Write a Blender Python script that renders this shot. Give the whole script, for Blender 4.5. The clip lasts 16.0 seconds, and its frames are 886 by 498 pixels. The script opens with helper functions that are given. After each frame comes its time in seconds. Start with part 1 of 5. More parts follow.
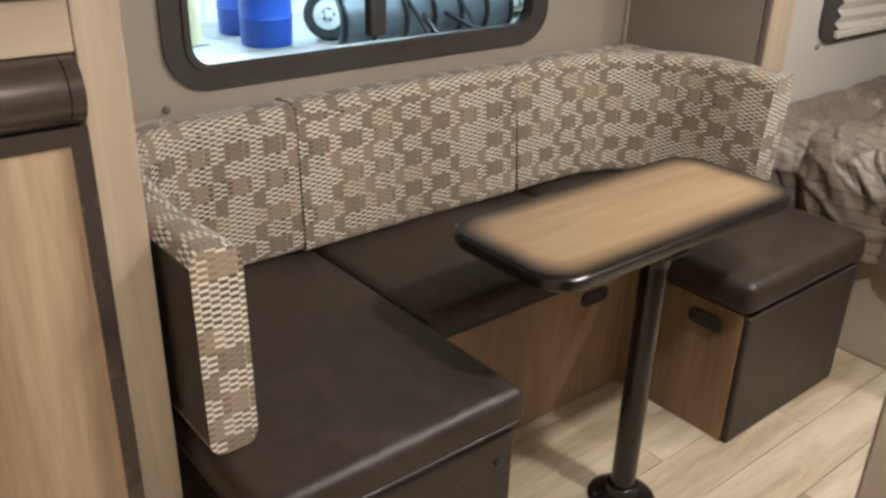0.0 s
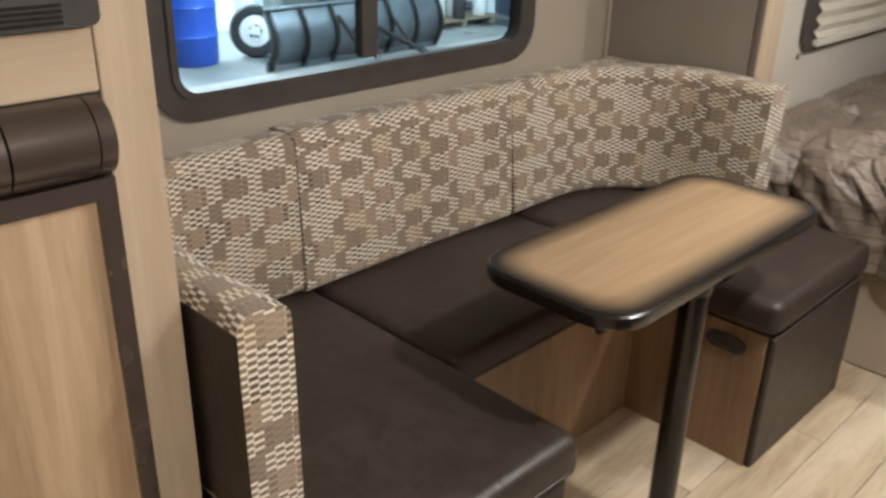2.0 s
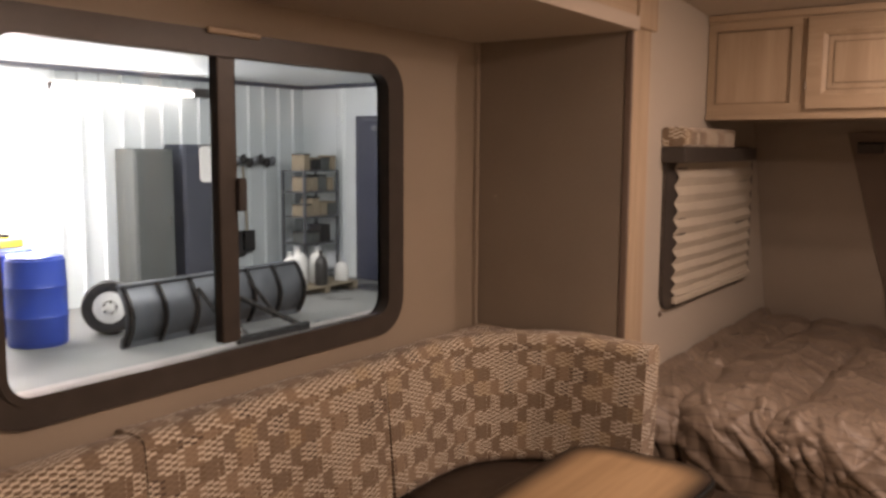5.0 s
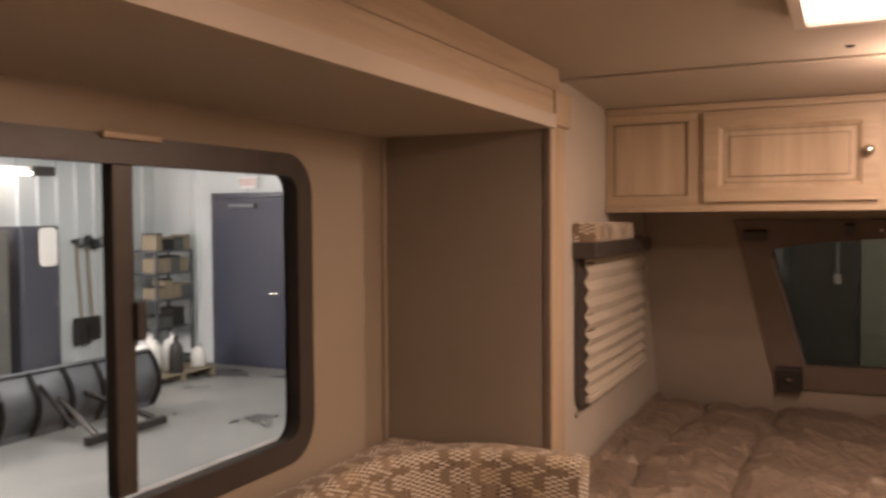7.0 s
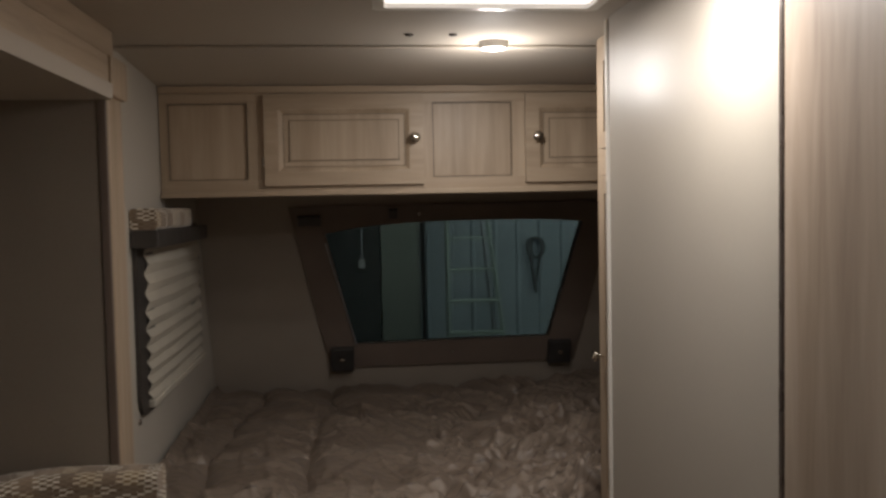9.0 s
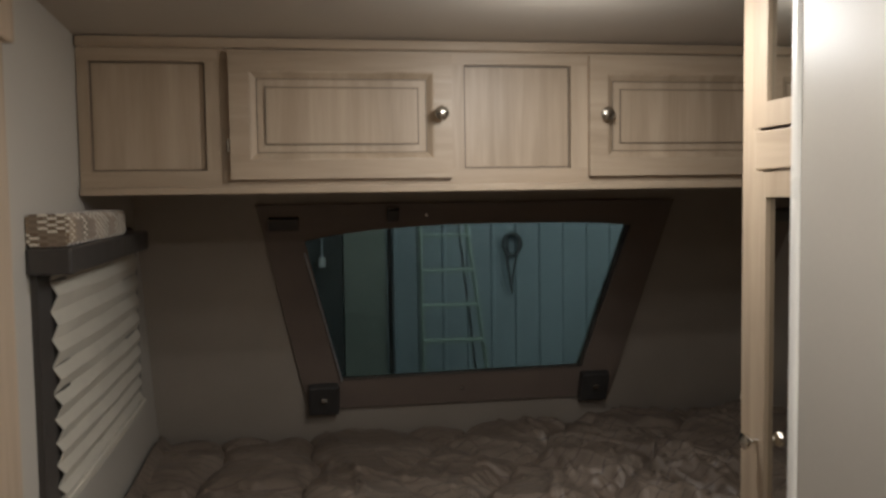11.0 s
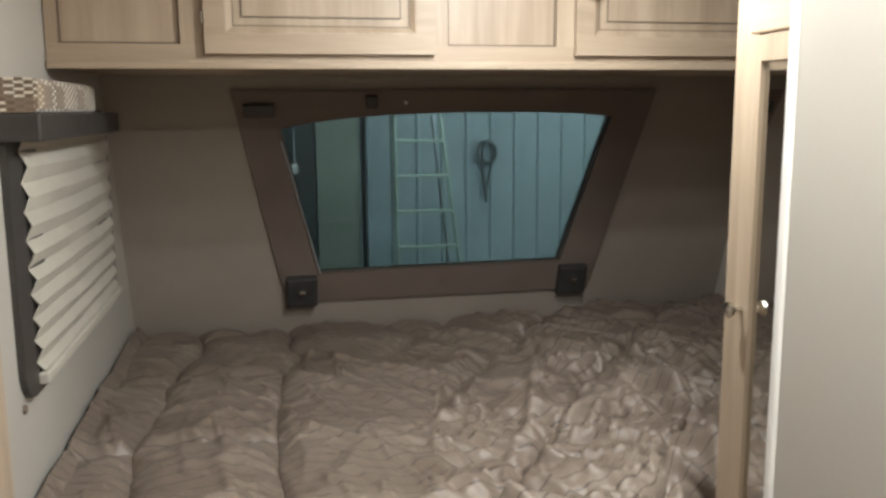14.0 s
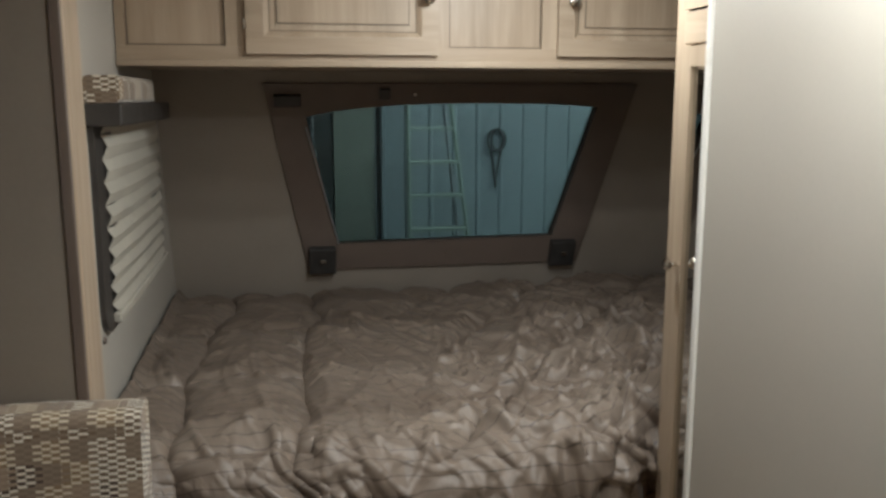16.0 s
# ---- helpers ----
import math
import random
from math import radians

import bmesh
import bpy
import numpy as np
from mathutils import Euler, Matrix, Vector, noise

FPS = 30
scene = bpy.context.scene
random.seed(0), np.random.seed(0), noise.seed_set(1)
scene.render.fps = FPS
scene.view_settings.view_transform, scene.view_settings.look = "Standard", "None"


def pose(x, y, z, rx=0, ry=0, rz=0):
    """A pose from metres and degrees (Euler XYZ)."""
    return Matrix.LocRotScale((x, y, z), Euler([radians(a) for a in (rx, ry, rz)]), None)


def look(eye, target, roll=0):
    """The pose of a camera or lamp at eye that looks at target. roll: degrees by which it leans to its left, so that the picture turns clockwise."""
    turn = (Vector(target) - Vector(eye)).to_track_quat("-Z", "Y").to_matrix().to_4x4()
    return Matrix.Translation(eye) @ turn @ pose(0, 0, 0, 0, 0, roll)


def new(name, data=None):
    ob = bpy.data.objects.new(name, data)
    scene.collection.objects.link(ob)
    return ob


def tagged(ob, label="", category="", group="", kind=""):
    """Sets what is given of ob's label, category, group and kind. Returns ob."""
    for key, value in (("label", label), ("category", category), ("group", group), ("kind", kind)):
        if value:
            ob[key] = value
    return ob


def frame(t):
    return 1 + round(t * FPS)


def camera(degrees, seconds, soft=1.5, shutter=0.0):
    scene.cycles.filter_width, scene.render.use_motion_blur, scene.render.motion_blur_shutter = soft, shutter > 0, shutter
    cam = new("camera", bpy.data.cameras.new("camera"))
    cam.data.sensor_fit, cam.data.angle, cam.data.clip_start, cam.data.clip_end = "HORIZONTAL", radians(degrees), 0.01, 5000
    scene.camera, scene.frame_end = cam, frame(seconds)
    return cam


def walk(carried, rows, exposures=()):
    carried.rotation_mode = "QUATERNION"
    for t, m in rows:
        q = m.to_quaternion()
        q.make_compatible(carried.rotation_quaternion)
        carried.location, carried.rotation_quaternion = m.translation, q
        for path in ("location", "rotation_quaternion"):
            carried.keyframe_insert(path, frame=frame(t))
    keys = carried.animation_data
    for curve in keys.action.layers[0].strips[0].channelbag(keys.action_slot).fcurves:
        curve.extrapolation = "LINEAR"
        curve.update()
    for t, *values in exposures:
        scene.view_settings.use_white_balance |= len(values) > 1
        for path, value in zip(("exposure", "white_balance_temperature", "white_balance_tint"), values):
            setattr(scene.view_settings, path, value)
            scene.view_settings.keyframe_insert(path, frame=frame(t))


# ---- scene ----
cam = camera(55.0, 16.0, 2.8, 0.5)
PATH = [
    (0, (0.087, 0.083, 1.485), (1.244, 1.478, 0.64), 1.7),
    (0.5, (0.094, 0.115, 1.478), (1.249, 1.52, 0.646), 1.6),
    (1, (0.08, 0.184, 1.478), (1.237, 1.59, 0.65), 1.6),
    (1.5, (0.064, 0.305, 1.473), (1.255, 1.684, 0.647), 1.5),
    (2, (0.02, 0.352, 1.468), (1.322, 1.632, 0.652), 1.5),
    (2.5, (-0.027, 0.355, 1.48), (1.34, 1.574, 0.677), 1.3),
    (3, (-0.017, 0.32, 1.487), (1.37, 1.537, 0.716), 1.2),
    (3.5, (0.008, 0.329, 1.474), (1.426, 1.56, 0.783), 1.0),
    (4, (0.04, 0.329, 1.47), (1.509, 1.599, 0.994), 0.7),
    (6.5, (0.199, 0.735, 1.555), (1.96, 1.679, 1.466), -0.3),
    (7, (0.194, 0.736, 1.579), (1.997, 1.598, 1.507), -0.4),
    (7.5, (0.189, 0.783, 1.566), (2.113, 1.323, 1.488), -0.9),
    (8, (0.179, 0.817, 1.546), (2.174, 0.934, 1.465), -1.4),
    (8.5, (0.2, 0.857, 1.544), (2.196, 0.754, 1.449), -1.3),
    (10.8, (1.11, 1.027, 1.59), (3.084, 0.72, 1.477), -0.9),
    (11, (1.181, 1.042, 1.587), (3.15, 0.715, 1.46), -0.8),
    (11.5, (1.317, 1.064, 1.58), (3.271, 0.704, 1.353), -0.7),
    (12, (1.444, 1.072, 1.626), (3.392, 0.698, 1.367), -0.6),
    (12.5, (1.547, 1.06, 1.616), (3.494, 0.677, 1.359), -0.6),
    (13, (1.51, 1.054, 1.58), (3.449, 0.664, 1.286), -0.5),
    (13.5, (1.366, 1.056, 1.544), (3.303, 0.666, 1.234), -0.4),
    (14, (1.21, 1.066, 1.494), (3.146, 0.679, 1.172), -0.4),
    (14.5, (1.104, 1.067, 1.502), (3.039, 0.682, 1.174), -0.3),
    (15, (0.89, 1.032, 1.471), (2.829, 0.666, 1.143), -0.1),
    (15.5, (0.751, 1.048, 1.487), (2.689, 0.693, 1.139), -0.0),
    (16, (0.796, 1.104, 1.506), (2.734, 0.752, 1.157), 0.0),
]
EXPO = [
    (0.0, 1.12, 6050, 12), (0.8, 1.0, 6100, 12), (1.5, 1.06, 6200, 12), (2.0, 1.14, 6150, 12), (2.5, 1.26, 6100, 12), (3.0, 0.98, 6000, 12), (3.5, 1.0, 6000, 13), (4.0, 0.6, 7200, 26), (4.2, 0.48, 7600, 30), (6.3, 0.2, 9900, 46), (7.0, 0.42, 9700, 44),
    (7.7, 0.22, 6900, 22), (8.3, -0.76, 6500, 16), (10.8, -0.3, 6200, 12), (11.5, 0.26, 6000, 10), (12.5, 0.98, 5800, 9), (13.5, 1.1, 5850, 8), (14.5, 0.98, 5850, 7), (15.0, 0.66, 5800, 7), (15.5, 0.56, 5800, 7), (16.0, 0.42, 5800, 6),
]
walk(cam, [(t, look(eye, target, roll)) for t, eye, target, roll in PATH], EXPO)

# ---- world and lights ----
world = bpy.data.worlds.new("world")
scene.world = world
world.use_nodes = True
world.node_tree.nodes["Background"].inputs[0].default_value = (0.55, 0.62, 0.7, 1)
world.node_tree.nodes["Background"].inputs[1].default_value = 0.05


def lamp(name, where, energy, size, colour, down=(0, 0, -1), shape="DISK", size_y=0.0):
    data = bpy.data.lights.new(name, "AREA")
    data.energy, data.shape, data.size, data.color = energy, shape, size, colour
    if size_y:
        data.size_y = size_y
    ob = new(name, data)
    ob.matrix_world = look(where, Vector(where) + Vector(down))
    return ob


def bulb(name, where, energy, size, colour):
    data = bpy.data.lights.new(name, "POINT")
    data.energy, data.shadow_soft_size, data.color = energy, size, colour
    ob = new(name, data)
    ob.location = where
    return ob


WARM = (1.0, 0.975, 0.90)
lamp("ceiling_lamp_light", (1.66, 0.42, 1.975), 10, 0.10, WARM)
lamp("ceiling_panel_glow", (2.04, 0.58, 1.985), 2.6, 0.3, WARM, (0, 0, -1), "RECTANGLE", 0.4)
lamp("ceiling_lamp_light", (2.77, 0.49, 1.985), 4.5, 0.06, WARM)
bulb("ceiling_lamp_light", (2.77, 0.49, 1.90), 5.5, 0.03, WARM)
# Added lamp behind the camera, out of view, to brighten the dinette.
bulb("ceiling_lamp_light", (0.35, -0.25, 1.86), 21, 0.06, WARM)
COOL = (0.74, 0.93, 1.0)
lamp("tube_light", (6.6, 9.95, 2.16), 32, 1.9, COOL, (0, -1, -0.25), "RECTANGLE", 0.08)
# Two unseen area lights added to fill the workshop floor and walls.
lamp("shop_fill", (5.5, 6.0, 2.38), 200, 4.0, COOL, (0.25, 1, -0.7), "RECTANGLE", 0.4)
lamp("shop_fill", (7.2, -1.9, 2.38), 125, 4.0, (0.86, 0.95, 1.0), (1, 0, -0.55), "RECTANGLE", 0.4)

# ---- materials ----


def mat(name):
    m = bpy.data.materials.new(name)
    m.use_nodes = True
    nt = m.node_tree
    return m, nt, nt.nodes["Principled BSDF"]


def nd(nt, kind, **kw):
    n = nt.nodes.new(kind)
    for k, v in kw.items():
        if k == "op":
            n.operation = v
        elif k == "dt":
            n.data_type = v
        elif k == "dims":
            n.noise_dimensions = v
    return n


def ln(nt, a, b):
    nt.links.new(a, b)


def mth(nt, op, a, b=None):
    n = nd(nt, "ShaderNodeMath", op=op)
    for i, v in enumerate((a, b)):
        if v is None:
            continue
        if isinstance(v, (int, float)):
            n.inputs[i].default_value = v
        else:
            ln(nt, v, n.inputs[i])
    return n.outputs[0]


def ramp(nt, fac, stops, constant=False):
    r = nt.nodes.new("ShaderNodeValToRGB")
    if constant:
        r.color_ramp.interpolation = "CONSTANT"
    els = r.color_ramp.elements
    while len(els) < len(stops):
        els.new(0.5)
    for e, (p, c) in zip(els, stops):
        e.position, e.color = p, (*c, 1)
    ln(nt, fac, r.inputs[0])
    return r.outputs[0]


def mixc(nt, fac, a, b, blend="MIX"):
    n = nt.nodes.new("ShaderNodeMix")
    n.data_type, n.blend_type = "RGBA", blend
    for i, v in ((0, fac), (6, a), (7, b)):
        if isinstance(v, (int, float)):
            n.inputs[i].default_value = v
        elif isinstance(v, tuple):
            n.inputs[i].default_value = (*v, 1)
        else:
            ln(nt, v, n.inputs[i])
    return n.outputs[2]


def coords(nt, scale=(1, 1, 1), source="Object"):
    tc = nt.nodes.new("ShaderNodeTexCoord")
    mp = nt.nodes.new("ShaderNodeMapping")
    mp.inputs["Scale"].default_value = scale
    ln(nt, tc.outputs[source], mp.inputs[0])
    return mp.outputs[0]


def noise_tex(nt, vec, scale, detail=4, rough=0.55, distort=0.0):
    n = nt.nodes.new("ShaderNodeTexNoise")
    n.inputs["Scale"].default_value, n.inputs["Detail"].default_value = scale, detail
    n.inputs["Roughness"].default_value, n.inputs["Distortion"].default_value = rough, distort
    ln(nt, vec, n.inputs["Vector"])
    return n.outputs["Fac"]


def bump(nt, bsdf, height, strength=0.3, dist=0.002):
    b = nt.nodes.new("ShaderNodeBump")
    b.inputs["Strength"].default_value, b.inputs["Distance"].default_value = strength, dist
    ln(nt, height, b.inputs["Height"])
    ln(nt, b.outputs[0], bsdf.inputs["Normal"])


def plain(name, colour, rough=0.6, metal=0.0, vary=0.12, scale=9.0, relief=0.15, coat=0.0):
    m, nt, b = mat(name)
    v = coords(nt)
    big = noise_tex(nt, v, scale, 3)
    fine = noise_tex(nt, v, scale * 22, 3)
    lo = tuple(c * (1 - vary) for c in colour)
    hi = tuple(min(1, c * (1 + vary)) for c in colour)
    col = ramp(nt, mth(nt, "ADD", mth(nt, "MULTIPLY", big, 0.7), mth(nt, "MULTIPLY", fine, 0.3)), ((0.3, lo), (0.7, hi)))
    ln(nt, col, b.inputs["Base Color"])
    ln(nt, ramp(nt, big, ((0.25, (rough * 0.85,) * 3), (0.8, (min(1, rough * 1.15),) * 3))), b.inputs["Roughness"])
    b.inputs["Metallic"].default_value, b.inputs["Coat Weight"].default_value = metal, coat
    bump(nt, b, fine, relief, 0.001)
    return m


def wood(name, dark, mid, light, grain=(26, 26, 1.6), rough=0.45, lo=0.34, hi=0.64):
    """Printed woodgrain: long streaks along the axis with the small grain number, with a few cathedrals."""
    m, nt, b = mat(name)
    oi = nt.nodes.new("ShaderNodeObjectInfo")
    off = nt.nodes.new("ShaderNodeVectorMath")
    off.operation = "ADD"
    ln(nt, coords(nt, grain), off.inputs[0])
    sc = nt.nodes.new("ShaderNodeVectorMath")
    sc.operation = "SCALE"
    sc.inputs[0].default_value = (37.0, 23.0, 51.0)
    ln(nt, oi.outputs["Random"], sc.inputs["Scale"])
    ln(nt, sc.outputs[0], off.inputs[1])
    v = off.outputs[0]
    broad = noise_tex(nt, v, 0.32, 3, 0.5, 0.6)
    streak = noise_tex(nt, v, 1.1, 5, 0.65, 0.9)
    pores = noise_tex(nt, v, 7.0, 2, 0.5)
    f = mth(nt, "ADD", mth(nt, "ADD", mth(nt, "MULTIPLY", broad, 0.5), mth(nt, "MULTIPLY", streak, 0.4)), mth(nt, "MULTIPLY", pores, 0.1))
    col = ramp(nt, f, ((lo, dark), ((lo + hi) / 2, mid), (hi, light)))
    ln(nt, col, b.inputs["Base Color"])
    ln(nt, ramp(nt, streak, ((0.3, (rough * 1.15,) * 3), (0.8, (rough * 0.85,) * 3))), b.inputs["Roughness"])
    bump(nt, b, pores, 0.12, 0.001)
    return m


def fabric(name):
    """Woven upholstery: rows of little dashes whose tones change in stepped blocks. UV is in metres."""
    m, nt, b = mat(name)
    sep = nt.nodes.new("ShaderNodeSeparateXYZ")
    tc = nt.nodes.new("ShaderNodeTexCoord")
    ln(nt, tc.outputs["UV"], sep.inputs[0])
    u, v = sep.outputs[0], sep.outputs[1]
    row = mth(nt, "FLOOR", mth(nt, "DIVIDE", v, 0.0064))
    us = mth(nt, "ADD", mth(nt, "DIVIDE", u, 0.034), mth(nt, "MULTIPLY", mth(nt, "FLOORED_MODULO", row, 2.0), 0.5))
    gap = mth(nt, "LESS_THAN", mth(nt, "FRACT", mth(nt, "DIVIDE", v, 0.0064)), 0.80)
    dash = mth(nt, "MULTIPLY", mth(nt, "LESS_THAN", mth(nt, "FRACT", us), 0.54), gap)
    uq = mth(nt, "MULTIPLY", mth(nt, "FLOOR", mth(nt, "MULTIPLY", us, 2.0)), 0.017)
    prow = mth(nt, "FLOOR", mth(nt, "DIVIDE", v, 0.0448))
    pu = mth(nt, "FLOOR", mth(nt, "DIVIDE", uq, 0.051))
    com = nt.nodes.new("ShaderNodeCombineXYZ")
    ln(nt, pu, com.inputs[0])
    ln(nt, prow, com.inputs[1])
    wn = nt.nodes.new("ShaderNodeTexWhiteNoise")
    wn.noise_dimensions = "2D"
    ln(nt, com.outputs[0], wn.inputs["Vector"])
    odd = mth(nt, "FLOORED_MODULO", mth(nt, "ADD", pu, prow), 2.0)
    r = mth(nt, "ADD", mth(nt, "MULTIPLY", wn.outputs["Value"], 0.5), mth(nt, "MULTIPLY", odd, 0.5))
    lightc = ramp(nt, r, ((0, (0.75, 0.68, 0.56)), (0.30, (0.63, 0.54, 0.40)), (0.40, (0.74, 0.66, 0.53)), (0.50, (0.75, 0.68, 0.56)), (0.57, (0.25, 0.185, 0.13)), (0.84, (0.33, 0.245, 0.17))), True)
    darkc = ramp(nt, r, ((0, (0.17, 0.115, 0.07)), (0.30, (0.24, 0.165, 0.095)), (0.40, (0.09, 0.06, 0.04)), (0.50, (0.16, 0.11, 0.07)), (0.57, (0.20, 0.145, 0.10)), (0.84, (0.28, 0.205, 0.14))), True)
    col = mixc(nt, dash, darkc, lightc)
    vec = coords(nt, (1, 1, 1), "UV")
    col = mixc(nt, 0.2, col, ramp(nt, noise_tex(nt, vec, 350, 2), ((0.3, (0.55, 0.5, 0.45)), (0.7, (1, 1, 1)))), "MULTIPLY")
    ln(nt, col, b.inputs["Base Color"])
    b.inputs["Roughness"].default_value, b.inputs["Sheen Weight"].default_value = 0.9, 0.25
    edge = mth(nt, "PINGPONG", mth(nt, "DIVIDE", v, 0.0064), 0.5)
    bump(nt, b, mth(nt, "ADD", mth(nt, "MULTIPLY", edge, 0.6), mth(nt, "MULTIPLY", dash, 0.5)), 0.5, 0.0015)
    return m


def vinyl(name, colour):
    m, nt, b = mat(name)
    v = coords(nt)
    vo = nt.nodes.new("ShaderNodeTexVoronoi")
    vo.inputs["Scale"].default_value = 420
    ln(nt, v, vo.inputs["Vector"])
    crease = noise_tex(nt, v, 14, 4, 0.6, 1.2)
    ln(nt, ramp(nt, crease, ((0.3, tuple(c * 0.8 for c in colour)), (0.7, tuple(c * 1.25 for c in colour)))), b.inputs["Base Color"])
    ln(nt, ramp(nt, crease, ((0.3, (0.33,) * 3), (0.75, (0.47,) * 3))), b.inputs["Roughness"])
    b.inputs["Specular IOR Level"].default_value = 0.36
    bump(nt, b, mth(nt, "ADD", mth(nt, "MULTIPLY", vo.outputs["Distance"], 0.2), mth(nt, "MULTIPLY", crease, 1.6)), 0.38, 0.005)
    return m


def satin(name):
    m, nt, b = mat(name)
    sep = nt.nodes.new("ShaderNodeSeparateXYZ")
    tc = nt.nodes.new("ShaderNodeTexCoord")
    ln(nt, tc.outputs["UV"], sep.inputs[0])
    u, v = sep.outputs[0], sep.outputs[1]
    vec = coords(nt, (1, 1, 1), "UV")
    wob = mth(nt, "MULTIPLY", noise_tex(nt, vec, 5, 3), 0.035)
    pos = mth(nt, "ADD", u, wob)
    line = mth(nt, "LESS_THAN", mth(nt, "FRACT", mth(nt, "DIVIDE", pos, 0.044)), 0.085)
    band = mth(nt, "FRACT", mth(nt, "DIVIDE", pos, 0.42))
    base = ramp(nt, band, ((0.0, (0.215, 0.168, 0.132)), (0.3, (0.24, 0.19, 0.15)), (0.55, (0.185, 0.142, 0.11)), (1.0, (0.215, 0.168, 0.132))))
    base = mixc(nt, 0.35, base, ramp(nt, noise_tex(nt, vec, 40, 4), ((0.3, (0.6, 0.6, 0.6)), (0.7, (1, 1, 1)))), "MULTIPLY")
    col = mixc(nt, mth(nt, "MULTIPLY", line, 0.75), base, (0.060, 0.044, 0.033))
    ln(nt, col, b.inputs["Base Color"])
    b.inputs["Roughness"].default_value, b.inputs["Sheen Weight"].default_value = 0.44, 0.0
    b.inputs["Specular IOR Level"].default_value = 0.4
    b.inputs["Anisotropic"].default_value = 0.4
    h = mth(nt, "ABSOLUTE", mth(nt, "SUBTRACT", noise_tex(nt, coords(nt, (1.0, 2.2, 1), "UV"), 13, 3, 0.55, 1.0), 0.5))
    bump(nt, b, h, 0.3, 0.010)
    return m


def emit(name, colour, strength):
    m, nt, b = mat(name)
    b.inputs["Base Color"].default_value = (0.8, 0.8, 0.8, 1)
    b.inputs["Emission Color"].default_value, b.inputs["Emission Strength"].default_value = (*colour, 1), strength
    return m


def glass(name, tint):
    m = bpy.data.materials.new(name)
    m.use_nodes = True
    nt = m.node_tree
    nt.nodes.remove(nt.nodes["Principled BSDF"])
    tr = nt.nodes.new("ShaderNodeBsdfTransparent")
    tr.inputs[0].default_value = (*tint, 1)
    gl = nt.nodes.new("ShaderNodeBsdfGlossy")
    gl.inputs["Roughness"].default_value = 0.02
    fr = nt.nodes.new("ShaderNodeLayerWeight")
    fr.inputs[0].default_value = 0.5
    gloss = mth(nt, "ADD", mth(nt, "MULTIPLY", mth(nt, "POWER", fr.outputs["Facing"], 5.0), 0.45), 0.025)
    mx = nt.nodes.new("ShaderNodeMixShader")
    ln(nt, gloss, mx.inputs[0])
    ln(nt, tr.outputs[0], mx.inputs[1])
    ln(nt, gl.outputs[0], mx.inputs[2])
    ln(nt, mx.outputs[0], nt.nodes["Material Output"].inputs[0])
    return m


def table_top(name):
    """Tan woodgrain laminate that fades to a dark sunburst rim. UV holds (along, rim distance in metres)."""
    m, nt, b = mat(name)
    v = coords(nt, (2.0, 26, 26))
    st = noise_tex(nt, v, 1.2, 5, 0.65, 0.8)
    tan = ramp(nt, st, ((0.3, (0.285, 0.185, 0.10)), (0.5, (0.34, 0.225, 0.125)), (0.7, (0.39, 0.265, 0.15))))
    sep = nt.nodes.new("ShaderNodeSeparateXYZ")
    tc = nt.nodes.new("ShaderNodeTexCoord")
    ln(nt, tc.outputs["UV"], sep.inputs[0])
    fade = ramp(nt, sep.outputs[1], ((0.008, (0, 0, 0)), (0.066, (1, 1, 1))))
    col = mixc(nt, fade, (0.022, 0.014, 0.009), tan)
    ln(nt, col, b.inputs["Base Color"])
    b.inputs["Roughness"].default_value, b.inputs["Coat Weight"].default_value = 0.42, 0.15
    bump(nt, b, st, 0.05, 0.001)
    return m


OAK = wood("washed_oak", (0.325, 0.245, 0.168), (0.405, 0.31, 0.218), (0.475, 0.375, 0.272))
OAK_X = wood("washed_oak_lengthwise", (0.325, 0.245, 0.168), (0.405, 0.31, 0.218), (0.475, 0.375, 0.272), (1.6, 26, 26))
OAK_Y = wood("washed_oak_across", (0.325, 0.245, 0.168), (0.405, 0.31, 0.218), (0.475, 0.375, 0.272), (26, 1.6, 26))
FRIDGE_WOOD = wood("fridge_panel_wood", (0.235, 0.15, 0.088), (0.37, 0.255, 0.155), (0.48, 0.35, 0.225), (20, 20, 1.3), 0.45, 0.37, 0.61)
BENCH_WOOD = wood("bench_wood", (0.20, 0.115, 0.06), (0.29, 0.18, 0.10), (0.37, 0.245, 0.145), (22, 22, 1.5), 0.45, 0.37, 0.62)
WEATHERED = wood("weathered_oak", (0.20, 0.15, 0.11), (0.29, 0.225, 0.17), (0.38, 0.305, 0.24), (18, 18, 1.2))
PLANK = wood("vinyl_plank", (0.35, 0.26, 0.165), (0.49, 0.385, 0.26), (0.61, 0.50, 0.365), (2.6, 20, 20), 0.4, 0.38, 0.61)
WALL = plain("taupe_wall_panel", (0.34, 0.285, 0.225), 0.6, 0, 0.05, 3.0, 0.1)
# Darker tone of the taupe wall colour for the end wall.
WALL_END = plain("darker_taupe_panel", (0.255, 0.215, 0.175), 0.65, 0, 0.07, 4.0, 0.2)
WALL_PALE = plain("pale_wall_panel", (0.47, 0.435, 0.38), 0.5, 0, 0.04, 3.0, 0.08)
CEIL = plain("ceiling_panel", (0.48, 0.425, 0.36), 0.8, 0, 0.04, 3.0, 0.08)
PARTITION = plain("grey_beige_partition", (0.40, 0.36, 0.305), 0.44, 0, 0.04, 4.0, 0.06)
WHITE_TRIM = plain("white_plastic_trim", (0.72, 0.68, 0.62), 0.3, 0, 0.04)
WHITE = plain("white_plastic", (0.78, 0.76, 0.72), 0.4, 0, 0.05)
BLACK = plain("black_plastic", (0.036, 0.033, 0.031), 0.45, 0, 0.25, 20, 0.1)
